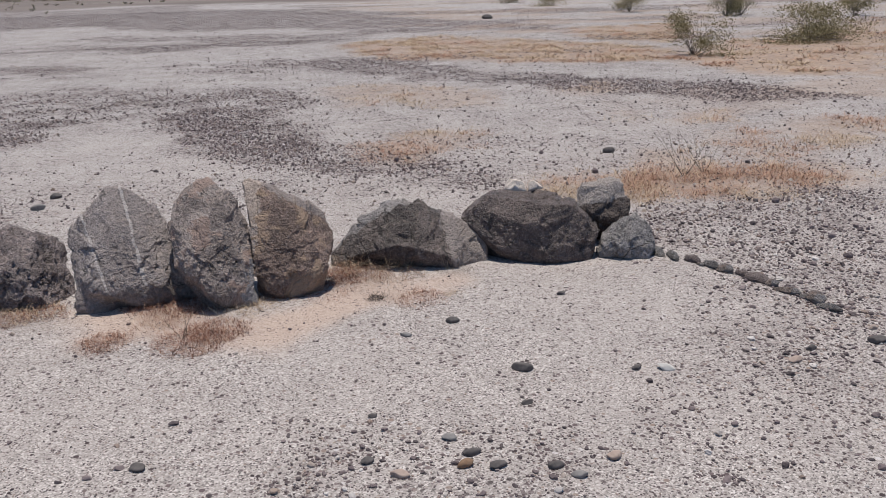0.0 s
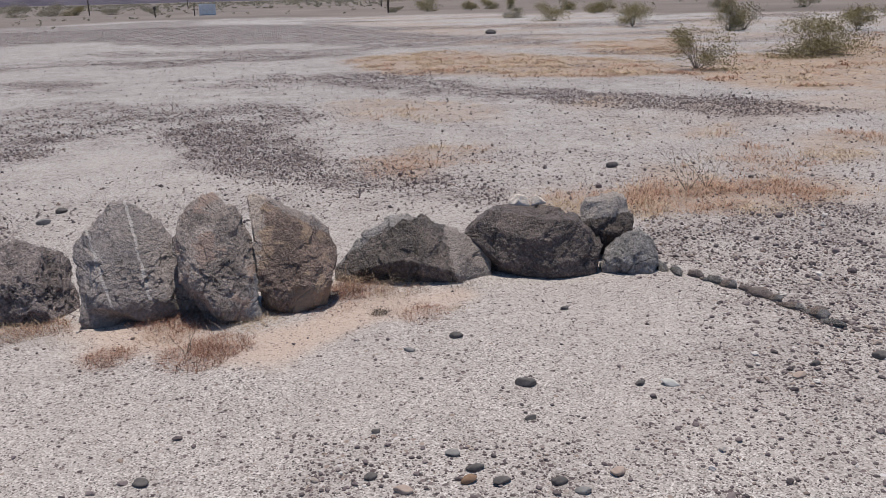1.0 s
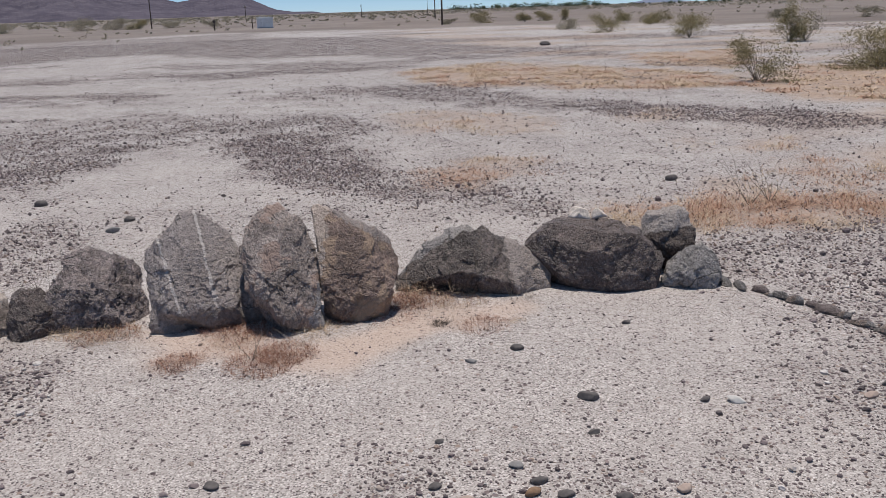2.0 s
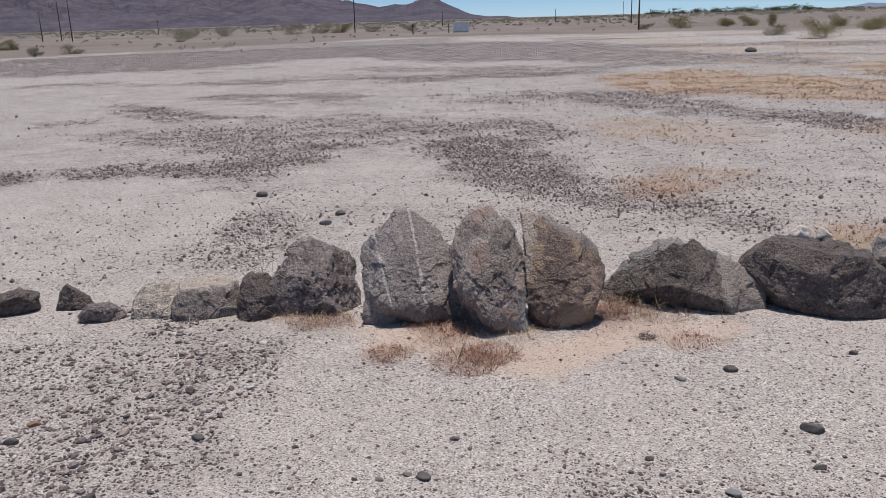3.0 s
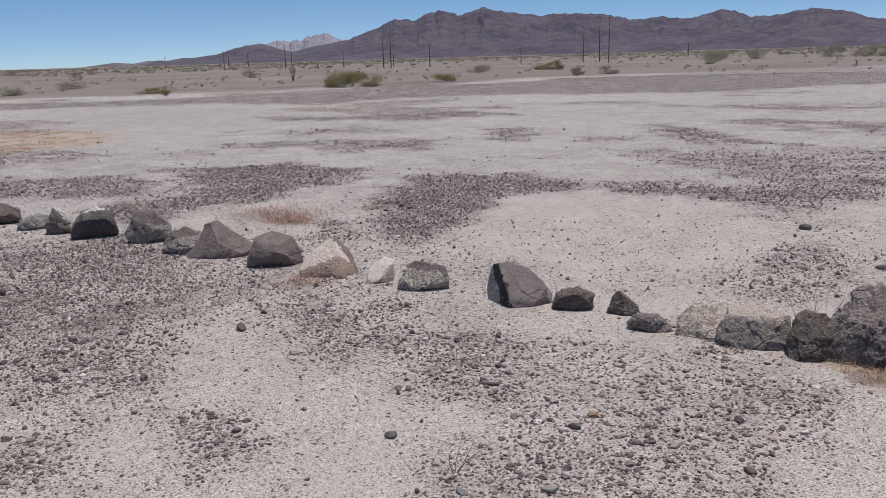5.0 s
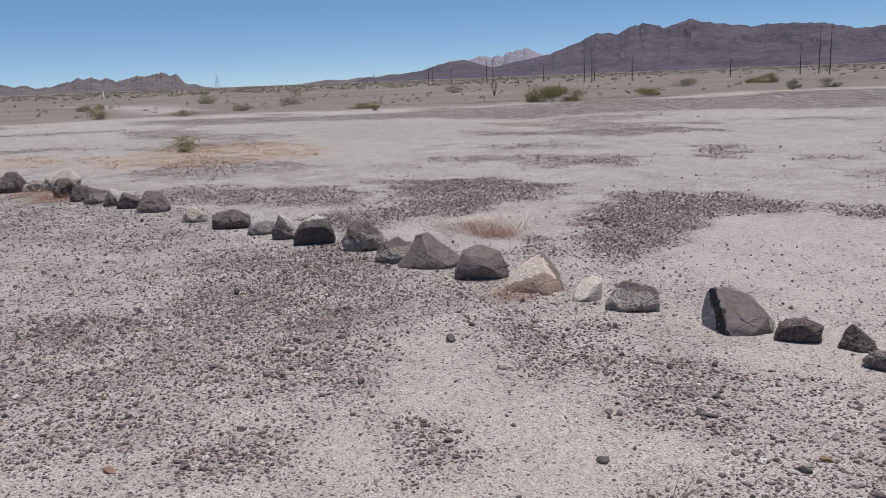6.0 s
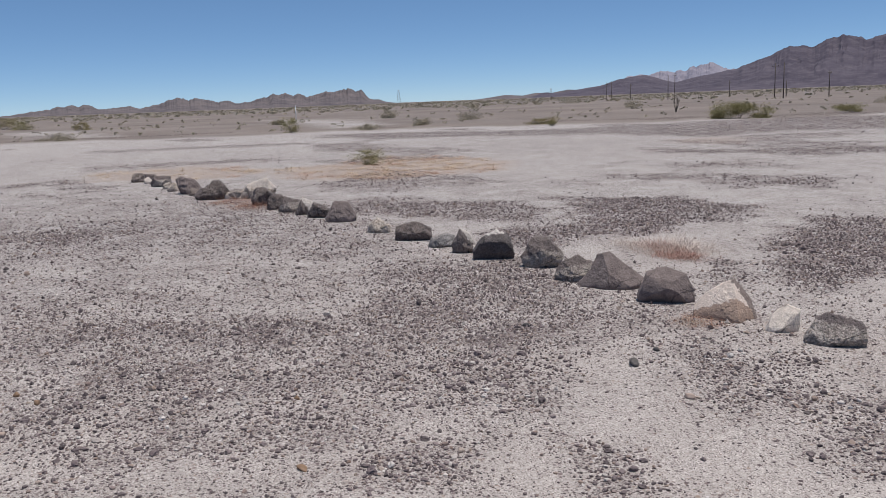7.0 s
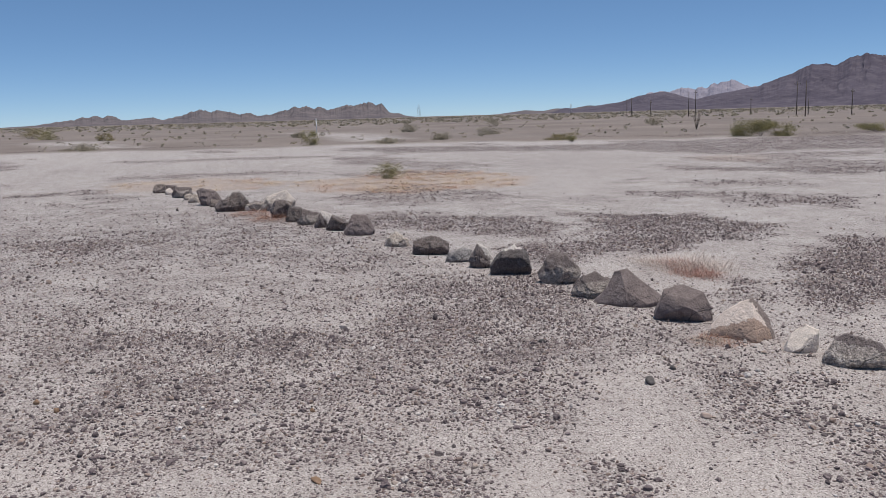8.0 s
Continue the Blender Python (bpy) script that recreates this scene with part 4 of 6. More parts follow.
big_dark = boulder("large dark basalt boulder with pale stones on top", 1.53, 4.34, -21, 0.55, BASALT, 15, [(-0.45, 0.21), (-0.39, 0.29), (-0.31, 0.35), (-0.15, 0.34), (0.04, 0.33), (0.20, 0.31), (0.29, 0.23), (0.32, 0.15), (0.30, 0.04), (0.28, -0.03), (0.16, -0.06), (-0.06, -0.08), (-0.27, -0.09), (-0.34, 0.02), (-0.41, 0.13)], level=7, frac=0.4, rough=0.009, cuts=((-0.1, -0.75, 0.55, 0.8), (0.35, -0.9, 0.12, 0.8), (-0.55, -0.65, -0.5, 0.74),))
boulder("rounded dark boulder behind the end of the row", 2.02, 4.47, -25, 0.34, LIT_TOP, 16, [(-0.20, 0.26), (-0.17, 0.33), (-0.03, 0.36), (0.05, 0.35), (0.12, 0.23), (0.11, 0.12), (0.04, 0.05), (-0.05, 0.00), (-0.11, 0.06), (-0.16, 0.16)], level=6, cuts=((-0.3, -0.6, -0.7, 0.4),))
boulder("low grey granite boulder ending the row", 1.99, 4.20, -27, 0.28, GREY_ROCK, 17, [(-0.17, -0.00), (-0.11, 0.10), (-0.02, 0.19), (0.06, 0.23), (0.14, 0.15), (0.17, 0.06), (0.16, -0.01), (0.00, -0.04), (-0.13, -0.05)], level=6, front=0.6)
boulder("rough dark vesicular boulder beside the tall slab", -1.31, 4.37, 15, 0.38, BASALT_ROUGH, 18, [(-0.25, 0.07), (-0.17, 0.20), (-0.12, 0.27), (-0.10, 0.34), (-0.03, 0.37), (0.05, 0.35), (0.15, 0.30), (0.27, 0.24), (0.30, 0.15), (0.29, -0.00), (0.24, -0.06), (0.06, -0.05), (-0.15, -0.04), (-0.25, 0.00)], level=6, rough=0.020, holes=1.3, lean=0.6, cuts=((0.75, -0.6, 0.1, 0.55), (-0.2, -0.7, 0.65, 0.7)))
boulder("small rounded dark basalt stone in the row", -1.62, 4.25, 19, 0.25, BASALT, 19, [(-0.07, 0.08), (-0.03, 0.19), (0.02, 0.22), (0.11, 0.21), (0.16, 0.16), (0.14, 0.04), (0.03, -0.05), (-0.07, -0.02)], level=6, lean=0.45, cuts=((0.2, -0.8, 0.5, 0.7),))
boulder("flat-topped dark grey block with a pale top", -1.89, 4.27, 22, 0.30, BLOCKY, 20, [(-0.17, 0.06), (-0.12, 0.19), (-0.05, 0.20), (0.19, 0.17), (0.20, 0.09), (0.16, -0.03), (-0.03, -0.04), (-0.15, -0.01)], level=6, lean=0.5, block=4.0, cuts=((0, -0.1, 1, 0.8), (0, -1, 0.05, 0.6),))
boulder("pale rough pitted granite stone in the row", -2.19, 4.29, 24, 0.32, PALE_ROCK, 21, [(-0.14, -0.03), (-0.12, 0.09), (-0.02, 0.18), (0.13, 0.18), (0.22, 0.15), (0.18, 0.05), (0.15, -0.02), (-0.00, -0.04)], level=6, front=0.9, lean=0.6, rough=0.014, cuts=((0.1, -0.7, 0.7, 0.6),))
boulder("small dark wedge-shaped stone on the sand", -2.72, 4.40, 27, 0.14, BASALT, 22, [(-0.11, 0.0), (-0.09, 0.10), (-0.04, 0.14), (0.01, 0.11), (0.07, 0.06), (0.12, 0.0), (0.10, -0.03), (-0.06, -0.03)], level=5, sink=0.04)
boulder("small flat dark stone on the sand", -2.46, 4.19, 25, 0.14, BASALT_ROUGH, 23, [(-0.13, 0.035), (-0.07, 0.09), (0.04, 0.085), (0.12, 0.04), (0.12, -0.01), (0.00, -0.03), (-0.10, -0.01)], level=5, sink=0.04, chops=6)
boulder("oval dark basalt stone on the sand", -3.05, 4.31, 31, 0.22, BASALT, 24, [(-0.16, 0.01), (-0.09, 0.10), (0.05, 0.13), (0.14, 0.09), (0.15, 0.01), (0.05, -0.03), (-0.11, -0.03)], level=6, cuts=((0, -0.9, -0.3, 0.55),))
boulder("smooth grey-brown stone with a painted shadow band", -3.42, 4.22, 35, 0.34, SPLIT_ROCK, 25, [(-0.21, 0.11), (-0.15, 0.23), (-0.05, 0.25), (0.09, 0.21), (0.21, 0.10), (0.24, 0.06), (0.23, -0.00), (0.08, -0.02), (-0.02, -0.05), (-0.14, 0.01), (-0.21, 0.05)], level=6, front=0.5, rough=0.006, frac=0.16, cuts=((0.25, -0.75, 0.6, 0.55), (-0.85, -0.5, 0.1, 0.55),))
boulder("pitted stone with a brown top and pale side", -4.16, 4.18, 41, 0.28, PITTED, 26, [(-0.18, 0.04), (-0.12, 0.15), (-0.03, 0.19), (0.08, 0.20), (0.15, 0.12), (0.17, 0.02), (0.16, -0.04), (-0.04, -0.03), (-0.17, 0.00)], level=6, cuts=((0.2, 0.25, 0.95, 0.7), (-0.1, -0.8, 0.6, 0.5),))
boulder("small angular white stone in the row", -4.57, 4.10, 45, 0.22, WHITE_ROCK, 27, [(-0.12, 0.01), (-0.03, 0.11), (0.06, 0.17), (0.14, 0.14), (0.14, 0.03), (0.09, -0.02), (-0.07, -0.02)], level=6, front=0.6, rough=0.006, frac=0.16, cuts=((-0.3, -0.75, 0.6, 0.62), (0.6, -0.8, -0.1, 0.72),))
boulder("angular white stone with patches of brown varnish", -5.01, 4.05, 48, 0.34, PINK_ROCK, 28, [(-0.21, 0.06), (-0.13, 0.16), (0.00, 0.24), (0.07, 0.27), (0.19, 0.14), (0.26, 0.02), (0.24, -0.02), (0.11, -0.04), (-0.11, -0.03), (-0.20, 0.01)], level=6, front=0.5, rough=0.008, frac=0.2, cuts=((-0.35, -0.75, 0.55, 0.55), (0.75, -0.45, 0.45, 0.55),))
boulder("smooth brown varnished stone with a shaded base", -5.62, 4.05, 51, 0.36, BROWN_ROCK, 29, [(-0.22, 0.05), (-0.16, 0.22), (-0.01, 0.26), (0.14, 0.22), (0.20, 0.09), (0.23, -0.03), (0.16, -0.05), (-0.18, -0.01)], level=6, front=0.3, rough=0.006, frac=0.16, cuts=((0.1, -0.45, 0.88, 0.75), (0, -0.88, -0.47, 0.45),))
boulder("peaked brown varnished stone in the row", -6.25, 4.03, 52, 0.40, BROWN_ROCK, 30, [(-0.31, 0.03), (-0.21, 0.14), (-0.16, 0.26), (-0.05, 0.29), (0.10, 0.17), (0.25, 0.07), (0.23, -0.01), (0.10, -0.05), (-0.26, -0.01)], level=6, front=0.5, rough=0.008, frac=0.2, cuts=((0.45, -0.6, 0.65, 0.55), (-0.5, -0.75, 0.4, 0.6),))
boulder("rounded brown stone with pale blotches", -6.68, 3.86, 56, 0.28, SPECKLED, 31, [(-0.14, 0.03), (-0.08, 0.15), (0.06, 0.21), (0.20, 0.14), (0.18, 0.01), (-0.03, -0.03)], level=5, front=0.5)
boulder("rough brown stone with white crust", -7.34, 3.99, 57, 0.30, SPECKLED, 32, [(-0.20, 0.10), (-0.08, 0.28), (0.06, 0.27), (0.20, 0.13), (0.15, 0.00), (-0.12, -0.03)], level=5)
boulder("dark basalt stone with a white-capped top", -7.93, 3.82, 61, 0.36, WHITE_CAP, 33, [(-0.24, 0.09), (-0.15, 0.21), (0.01, 0.28), (0.13, 0.21), (0.18, 0.03), (0.15, -0.04), (-0.22, 0.00)], level=5, cuts=((0, -0.9, -0.3, 0.5),))
boulder("small split brown stone with a pale face", -8.45, 3.71, 63, 0.24, SPLIT_PALE, 34, [(-0.13, 0.08), (-0.04, 0.25), (0.05, 0.21), (0.15, 0.05), (0.13, -0.03), (-0.11, 0.01)], level=5)
boulder("low sloping grey stone in the row", -8.94, 3.66, 65, 0.28, GREY_ROCK, 35, [(-0.17, -0.01), (-0.10, 0.09), (0.08, 0.15), (0.17, 0.12), (0.15, -0.02), (-0.10, -0.02)], level=5)
boulder("blocky dark stone with a lit brown top", -9.56, 3.58, 67, 0.36, BASALT, 36, [(-0.20, 0.05), (-0.18, 0.15), (0.05, 0.23), (0.23, 0.12), (0.21, -0.03), (0.04, -0.04), (-0.19, -0.01)], level=5, front=0.3, cuts=((0, -0.4, 0.9, 0.7), (0, -0.9, -0.4, 0.5),))
boulder("low rounded whitish stone in the row", -10.40, 3.48, 69, 0.30, PALE_ROCK, 37, [(-0.17, 0.00), (-0.11, 0.10), (-0.00, 0.18), (0.15, 0.07), (0.18, -0.03), (-0.16, -0.03)], level=5, front=0.6)
boulder("brown stone in the far part of the row", -11.64, 3.39, 72, 0.36, BROWN_ROCK, 38, [(-0.20, 0.05), (-0.05, 0.27), (0.13, 0.25), (0.23, 0.08), (0.18, -0.04), (-0.12, -0.02)], level=5, front=0.5)
boulder("weathered stone in the far part of the row", -12.29, 3.30, 73, 0.34, BASALT, 39, [(-0.18, 0.03), (-0.07, 0.21), (0.23, 0.08), (0.17, -0.04), (-0.15, -0.02)], level=5)
boulder("weathered stone in the far part of the row", -12.77, 3.18, 74, 0.34, SPLIT_PALE, 40, [(-0.16, -0.00), (0.01, 0.24), (0.18, 0.17), (0.19, -0.04)], level=5)
boulder("weathered stone in the far part of the row", -13.19, 3.07, 75, 0.34, SPECKLED, 41, [(-0.14, 0.04), (-0.04, 0.23), (0.21, 0.16), (0.15, -0.04), (-0.11, -0.02)], level=5)
boulder("dark stone in the far part of the row", -13.68, 3.00, 76, 0.34, BASALT, 42, [(-0.13, 0.05), (-0.07, 0.22), (0.13, 0.22), (0.15, -0.03), (-0.12, -0.03)], level=5)
boulder("dark stone in the far part of the row", -14.40, 2.94, 77, 0.36, BASALT, 43, [(-0.15, 0.12), (-0.06, 0.27), (0.10, 0.27), (0.21, 0.14), (0.14, -0.05), (-0.12, -0.01)], level=5)
boulder("pale grey stone behind darker ones in the row", -15.60, 3.11, 77, 0.50, PALE_ROCK, 44, [(-0.34, -0.00), (-0.11, 0.24), (0.23, 0.34), (0.40, 0.15), (0.26, -0.04)], level=5)
boulder("weathered stone in the far part of the row", -15.84, 2.80, 79, 0.45, SPECKLED, 45, [(-0.27, 0.07), (0.02, 0.15), (0.35, 0.08), (0.33, -0.06), (-0.20, -0.03)], level=5)
boulder("large dark stone in the far part of the row", -15.95, 2.43, 80, 0.50, BASALT, 46, [(-0.30, 0.07), (-0.20, 0.18), (-0.05, 0.24), (0.03, 0.32), (0.17, 0.31), (0.29, 0.10), (0.24, -0.06), (-0.26, -0.02)], level=5)
boulder("weathered stone in the far part of the row", -17.33, 2.24, 81, 0.50, BROWN_ROCK, 47, [(-0.24, 0.31), (-0.13, 0.33), (0.10, 0.27), (0.24, 0.07), (0.06, -0.04), (-0.12, -0.01)], level=5)
boulder("weathered stone in the far part of the row", -18.09, 2.09, 82, 0.40, PALE_ROCK, 48, [(-0.16, 0.06), (-0.01, 0.18), (0.16, 0.09), (0.14, -0.04), (-0.14, -0.02)], level=5)
boulder("weathered stone in the far part of the row", -19.40, 1.98, 83, 0.40, SPECKLED, 49, [(-0.22, 0.07), (-0.13, 0.23), (0.19, 0.20), (0.24, -0.03), (-0.17, -0.02)], level=5)
boulder("weathered stone in the far part of the row", -21.56, 1.94, 84, 0.40, BROWN_ROCK, 50, [(-0.16, 0.01), (-0.08, 0.14), (0.18, 0.11), (0.23, -0.03)], level=5)
boulder("weathered stone in the far part of the row", -21.07, 1.66, 85, 0.40, GREY_DARK, 51, [(-0.14, 0.04), (-0.07, 0.20), (0.12, 0.20), (0.23, -0.01), (-0.07, -0.03)], level=5)
boulder("small whitish stone wedged in the far row", -15.79, 2.71, 80, 0.21, WHITE_ROCK, 120, [(-0.13, 0.02), (-0.07, 0.11), (0.03, 0.13), (0.13, 0.05), (0.10, -0.03), (-0.10, -0.02)], level=4)
boulder("small speckled stone wedged in the far row", -15.51, 3.04, 80, 0.18, SPECKLED, 121, [(-0.11, 0.02), (-0.06, 0.13), (0.03, 0.15), (0.11, 0.05), (0.09, -0.03), (-0.09, -0.02)], level=4)
boulder("small dark stone wedged in the far row", -16.90, 2.27, 80, 0.21, GREY_DARK, 122, [(-0.13, 0.02), (-0.07, 0.14), (0.03, 0.17), (0.13, 0.05), (0.10, -0.03), (-0.10, -0.02)], level=4)
boulder("small whitish stone wedged in the far row", -18.79, 2.02, 80, 0.22, PALE_ROCK, 123, [(-0.14, 0.02), (-0.07, 0.10), (0.03, 0.12), (0.14, 0.05), (0.11, -0.03), (-0.11, -0.02)], level=4)
boulder("small dark stone wedged in the far row", -18.39, 2.13, 80, 0.19, GREY_DARK, 124, [(-0.12, 0.02), (-0.06, 0.11), (0.03, 0.13), (0.12, 0.05), (0.10, -0.03), (-0.10, -0.02)], level=4)
boulder("small whitish stone wedged in the far row", -20.46, 1.81, 80, 0.18, WHITE_ROCK, 125, [(-0.11, 0.02), (-0.06, 0.13), (0.03, 0.15), (0.11, 0.05), (0.09, -0.03), (-0.09, -0.02)], level=4)
boulder("small whitish stone wedged in the far row", -12.85, 3.31, 80, 0.16, WHITE_ROCK, 126, [(-0.10, 0.02), (-0.05, 0.12), (0.02, 0.14), (0.10, 0.05), (0.08, -0.03), (-0.08, -0.02)], level=4)


def top_of(ob, x, y):
    """Height of a boulder's top over a point of the plan."""
    w = ob.matrix_world
    v = np.array([w @ p.co for p in ob.data.vertices])
    near = np.hypot(v[:, 0] - x, v[:, 1] - y) < 0.035
    return float(v[near, 2].max()) if near.any() else float(v[:, 2].max())


# two small stones laid on the large boulder
for x, y, w, lift, turn, mat, label, seed, cut in (
        (1.46, 4.57, 0.135, -0.006, -30, WHITE_ROCK, "small angular white stone laid on the dark boulder", 81, ((-0.5, -0.6, 0.6, 0.5), (0.7, -0.5, 0.5, 0.55), (0.2, 0.2, 0.95, 0.7))),
        (1.575, 4.545, 0.095, -0.004, 20, WHITE_ROCK, "small pale grey stone laid on the dark boulder", 82, ((-0.6, -0.6, 0.5, 0.5), (0.5, -0.4, 0.75, 0.5)))):
    me = rock_mesh("small_stone", [(-0.5 * w, -0.01), (-0.5 * w, 0.36 * w), (-0.15 * w, 0.55 * w), (0.3 * w, 0.34 * w), (0.52 * w, 0.08 * w), (0.4 * w, -0.01)], w * 0.7, mat, seed, level=4, sink=0.008, chops=4, frac=0.5, rough=0.004, cuts=cut, lean=0.0)
    ob = new("small_stone", me)
    ob.matrix_world = pose(x, y, top_of(big_dark, x, y) + lift, 0, 0, turn)
    tagged(ob, label, "stone")


# ---- the low curved line of flat stones past the end of the row ----
def edging_stones():
    rng = np.random.default_rng(12)
    me = [rock_mesh("edging_stone", [(-0.5, -0.1), (-0.4, 0.3), (0.1, 0.42), (0.46, 0.22), (0.5, -0.1)], 0.55, m, 300 + k, level=3, rough=0.03, sink=0.15) for k, m in enumerate((GREY_ROCK, GREY_DARK, BROWN_ROCK, SLAB_B))]
    line = [(2.17, 4.14), (2.31, 3.87), (2.46, 3.58), (2.52, 3.32), (2.58, 3.04)]
    t = 0.0
    while t < 1.0:
        k = min(int(t * 4), 3)
        u = t * 4 - k
        x = line[k][0] * (1 - u) + line[k + 1][0] * u + rng.normal(0, 0.012)
        y = line[k][1] * (1 - u) + line[k + 1][1] * u
        w = rng.uniform(0.06, 0.14)
        ob = new("edging_stone", me[int(rng.integers(4))])
        ob.matrix_world = pose(x, y, float(ground_z(x, y)), rng.normal(0, 6), rng.normal(0, 6), -68 + rng.normal(0, 14)) @ Matrix.Diagonal((w * 1.12, w * rng.uniform(0.7, 1.2), w * rng.uniform(0.55, 0.95), 1))
        tagged(ob, "small flat grey stone half sunk in the gravel", "stone", "line of small flat stones")
        t += w / 1.5


edging_stones()


# ---- single cobbles that stand out on the sand ----
def cobbles():
    kinds = {"dark": plain_material("dark_cobble", (0.085, 0.075, 0.073), (0.14, 0.122, 0.118), 40), "brown": plain_material("brown_cobble", (0.20, 0.12, 0.075), (0.28, 0.18, 0.12), 40),
             "pink": plain_material("pinkish_cobble", (0.33, 0.25, 0.215), (0.43, 0.33, 0.28), 40), "white": plain_material("white_cobble", (0.46, 0.43, 0.41), (0.58, 0.55, 0.52), 40), "grey": plain_material("grey_cobble", (0.20, 0.185, 0.18), (0.28, 0.26, 0.25), 40)}
    spots = [(0.96, 2.91, 0.078, "dark"), (0.80, 3.46, 0.066, "dark"), (1.41, 3.66, 0.05, "dark"), (0.56, 3.38, 0.05, "grey"), (0.31, 2.69, 0.034, "dark"), (0.56, 2.28, 0.055, "brown"), (0.34, 2.28, 0.056, "pink"),
             (0.66, 2.25, 0.062, "dark"), (0.84, 2.20, 0.055, "dark"), (0.90, 2.13, 0.05, "grey"), (0.89, 2.63, 0.04, "dark"), (1.05, 2.21, 0.06, "pink"), (1.41, 2.79, 0.045, "dark"), (2.06, 2.68, 0.055, "pink"),
             (2.51, 2.76, 0.08, "dark"), (2.19, 2.76, 0.05, "dark"), (1.52, 2.76, 0.06, "white"), (0.25, 2.39, 0.045, "dark"), (-0.50, 2.55, 0.055, "dark"), (0.55, 2.46, 0.05, "grey"), (0.60, 2.35, 0.06, "dark"), (3.14, 7.03, 0.10, "dark")]
    spots += [(-2.74, 2.24, 0.06, "dark"), (-2.14, 2.92, 0.05, "brown"), (-2.15, 2.77, 0.055, "dark"), (-2.53, 7.63, 0.11, "dark"), (-1.65, 6.42, 0.09, "grey"), (-1.60, 6.76, 0.08, "dark"), (-2.71, 2.96, 0.05, "dark"),
              (-2.21, 2.04, 0.05, "grey"), (-1.95, 2.24, 0.06, "grey"), (-1.41, 2.81, 0.05, "dark"), (-4.47, 2.80, 0.08, "dark"), (-4.06, 0.62, 0.055, "brown"), (-5.84, -0.56, 0.05, "brown"), (-4.95, 0.85, 0.04, "brown"),
              (-3.88, 2.70, 0.06, "pink"), (-5.55, 2.71, 0.06, "dark"), (-5.19, -0.61, 0.05, "pink"), (-5.63, -0.45, 0.05, "brown"), (-4.61, 3.09, 0.05, "dark"), (10.06, 35.69, 0.42, "dark")]
    words = {"dark": "smooth dark grey cobble lying on the sand", "brown": "rounded reddish brown cobble lying on gravel", "pink": "rounded pale pinkish cobble lying on gravel", "white": "small chalky white cobble on the sand", "grey": "flat mid-grey cobble on the sand"}
    for k, (x, y, s, kind) in enumerate(spots):
        v, f = ICO[3]
        rng = np.random.default_rng(900 + k)
        r = 1 + 0.3 * fbm(v[:, 0] * 1.4 + k, v[:, 1] * 1.4, v[:, 2] * 1.4, k, 3) + 0.10 * fbm(v[:, 0] * 6 + k, v[:, 1] * 6, v[:, 2] * 6, k + 3, 3)
        w = chipped(v * r[:, None], rng, 7) * (s * 0.60, s * rng.uniform(0.32, 0.42), s * (rng.uniform(0.22, 0.3) if math.hypot(x, y) < 4.5 else rng.uniform(0.34, 0.46)))
        ob = new("cobble", mesh_from("cobble", w, f, kinds[kind]))
        ob.matrix_world = pose(x, y, float(ground_z(x, y)) + s * 0.12, rng.normal(0, 5), rng.normal(0, 5), rng.uniform(-40, 40))
        tagged(ob, words[kind], "cobble", "cobbles on the sand")


cobbles()


# ---- plants ----
def blades(n, radius, height, width, seed, spread=0.9, clump=1.0):
    """Bent grass blades as narrow slivers, one island each; with a radius they form a loose tangled mound."""
    rng = np.random.default_rng(seed)
    a = rng.uniform(0, 2 * np.pi, n)
    u = np.sqrt(rng.random(n))
    mound = (1 - u * u) * (0.6 + 0.4 * vnoise(np.cos(a) * u * 3, np.sin(a) * u * 3, 0, seed))
    lift = height * 0.75 * mound * rng.random(n) if radius > 0 else np.zeros(n)
    foot = np.stack([np.cos(a) * u * radius, np.sin(a) * u * radius, lift - 0.008], 1)
    b = rng.uniform(0, 2 * np.pi, n)
    h = height * rng.uniform(0.25, 0.8, n)
    out = h * spread * rng.uniform(0.2, 1.6, n)
    rise = h * rng.uniform(0.05, 1.0, n)
    way = np.stack([np.cos(b), np.sin(b), np.zeros(n)], 1)
    side = np.stack([-np.sin(b), np.cos(b), np.zeros(n)], 1) * (width / 2)
    up = np.array([0, 0, 1.0])
    mid = foot + way * (out * 0.5)[:, None] + up * (rise * rng.uniform(0.5, 0.9, n))[:, None] + rng.normal(0, 0.24, (n, 3)) * h[:, None] * (1, 1, 0.5)
    tip = foot + way * out[:, None] + up * rise[:, None]
    V = np.stack([foot - side, foot + side, mid + side * 0.8, mid - side * 0.8, tip], 1)
    F = np.array([[0, 1, 2], [0, 2, 3], [3, 2, 4]])[None] + (np.arange(n) * 5)[:, None, None]
    return V.reshape(-1, 3), F.reshape(-1, 3)


def tuft(x, y, radius, height, n, mat, seed, label, name="dry_grass_tuft", spread=0.9, width=0.0017):
    v, f = blades(int(n * 2.8), radius * 1.25, height * 0.58, width, seed, spread * 1.5)
    ob = new(name, mesh_from(name, v, f, mat))
    ob.location = (x, y, float(ground_z(x, y)))
    return tagged(ob, label, "dry grass", "dry tufts by the stones")


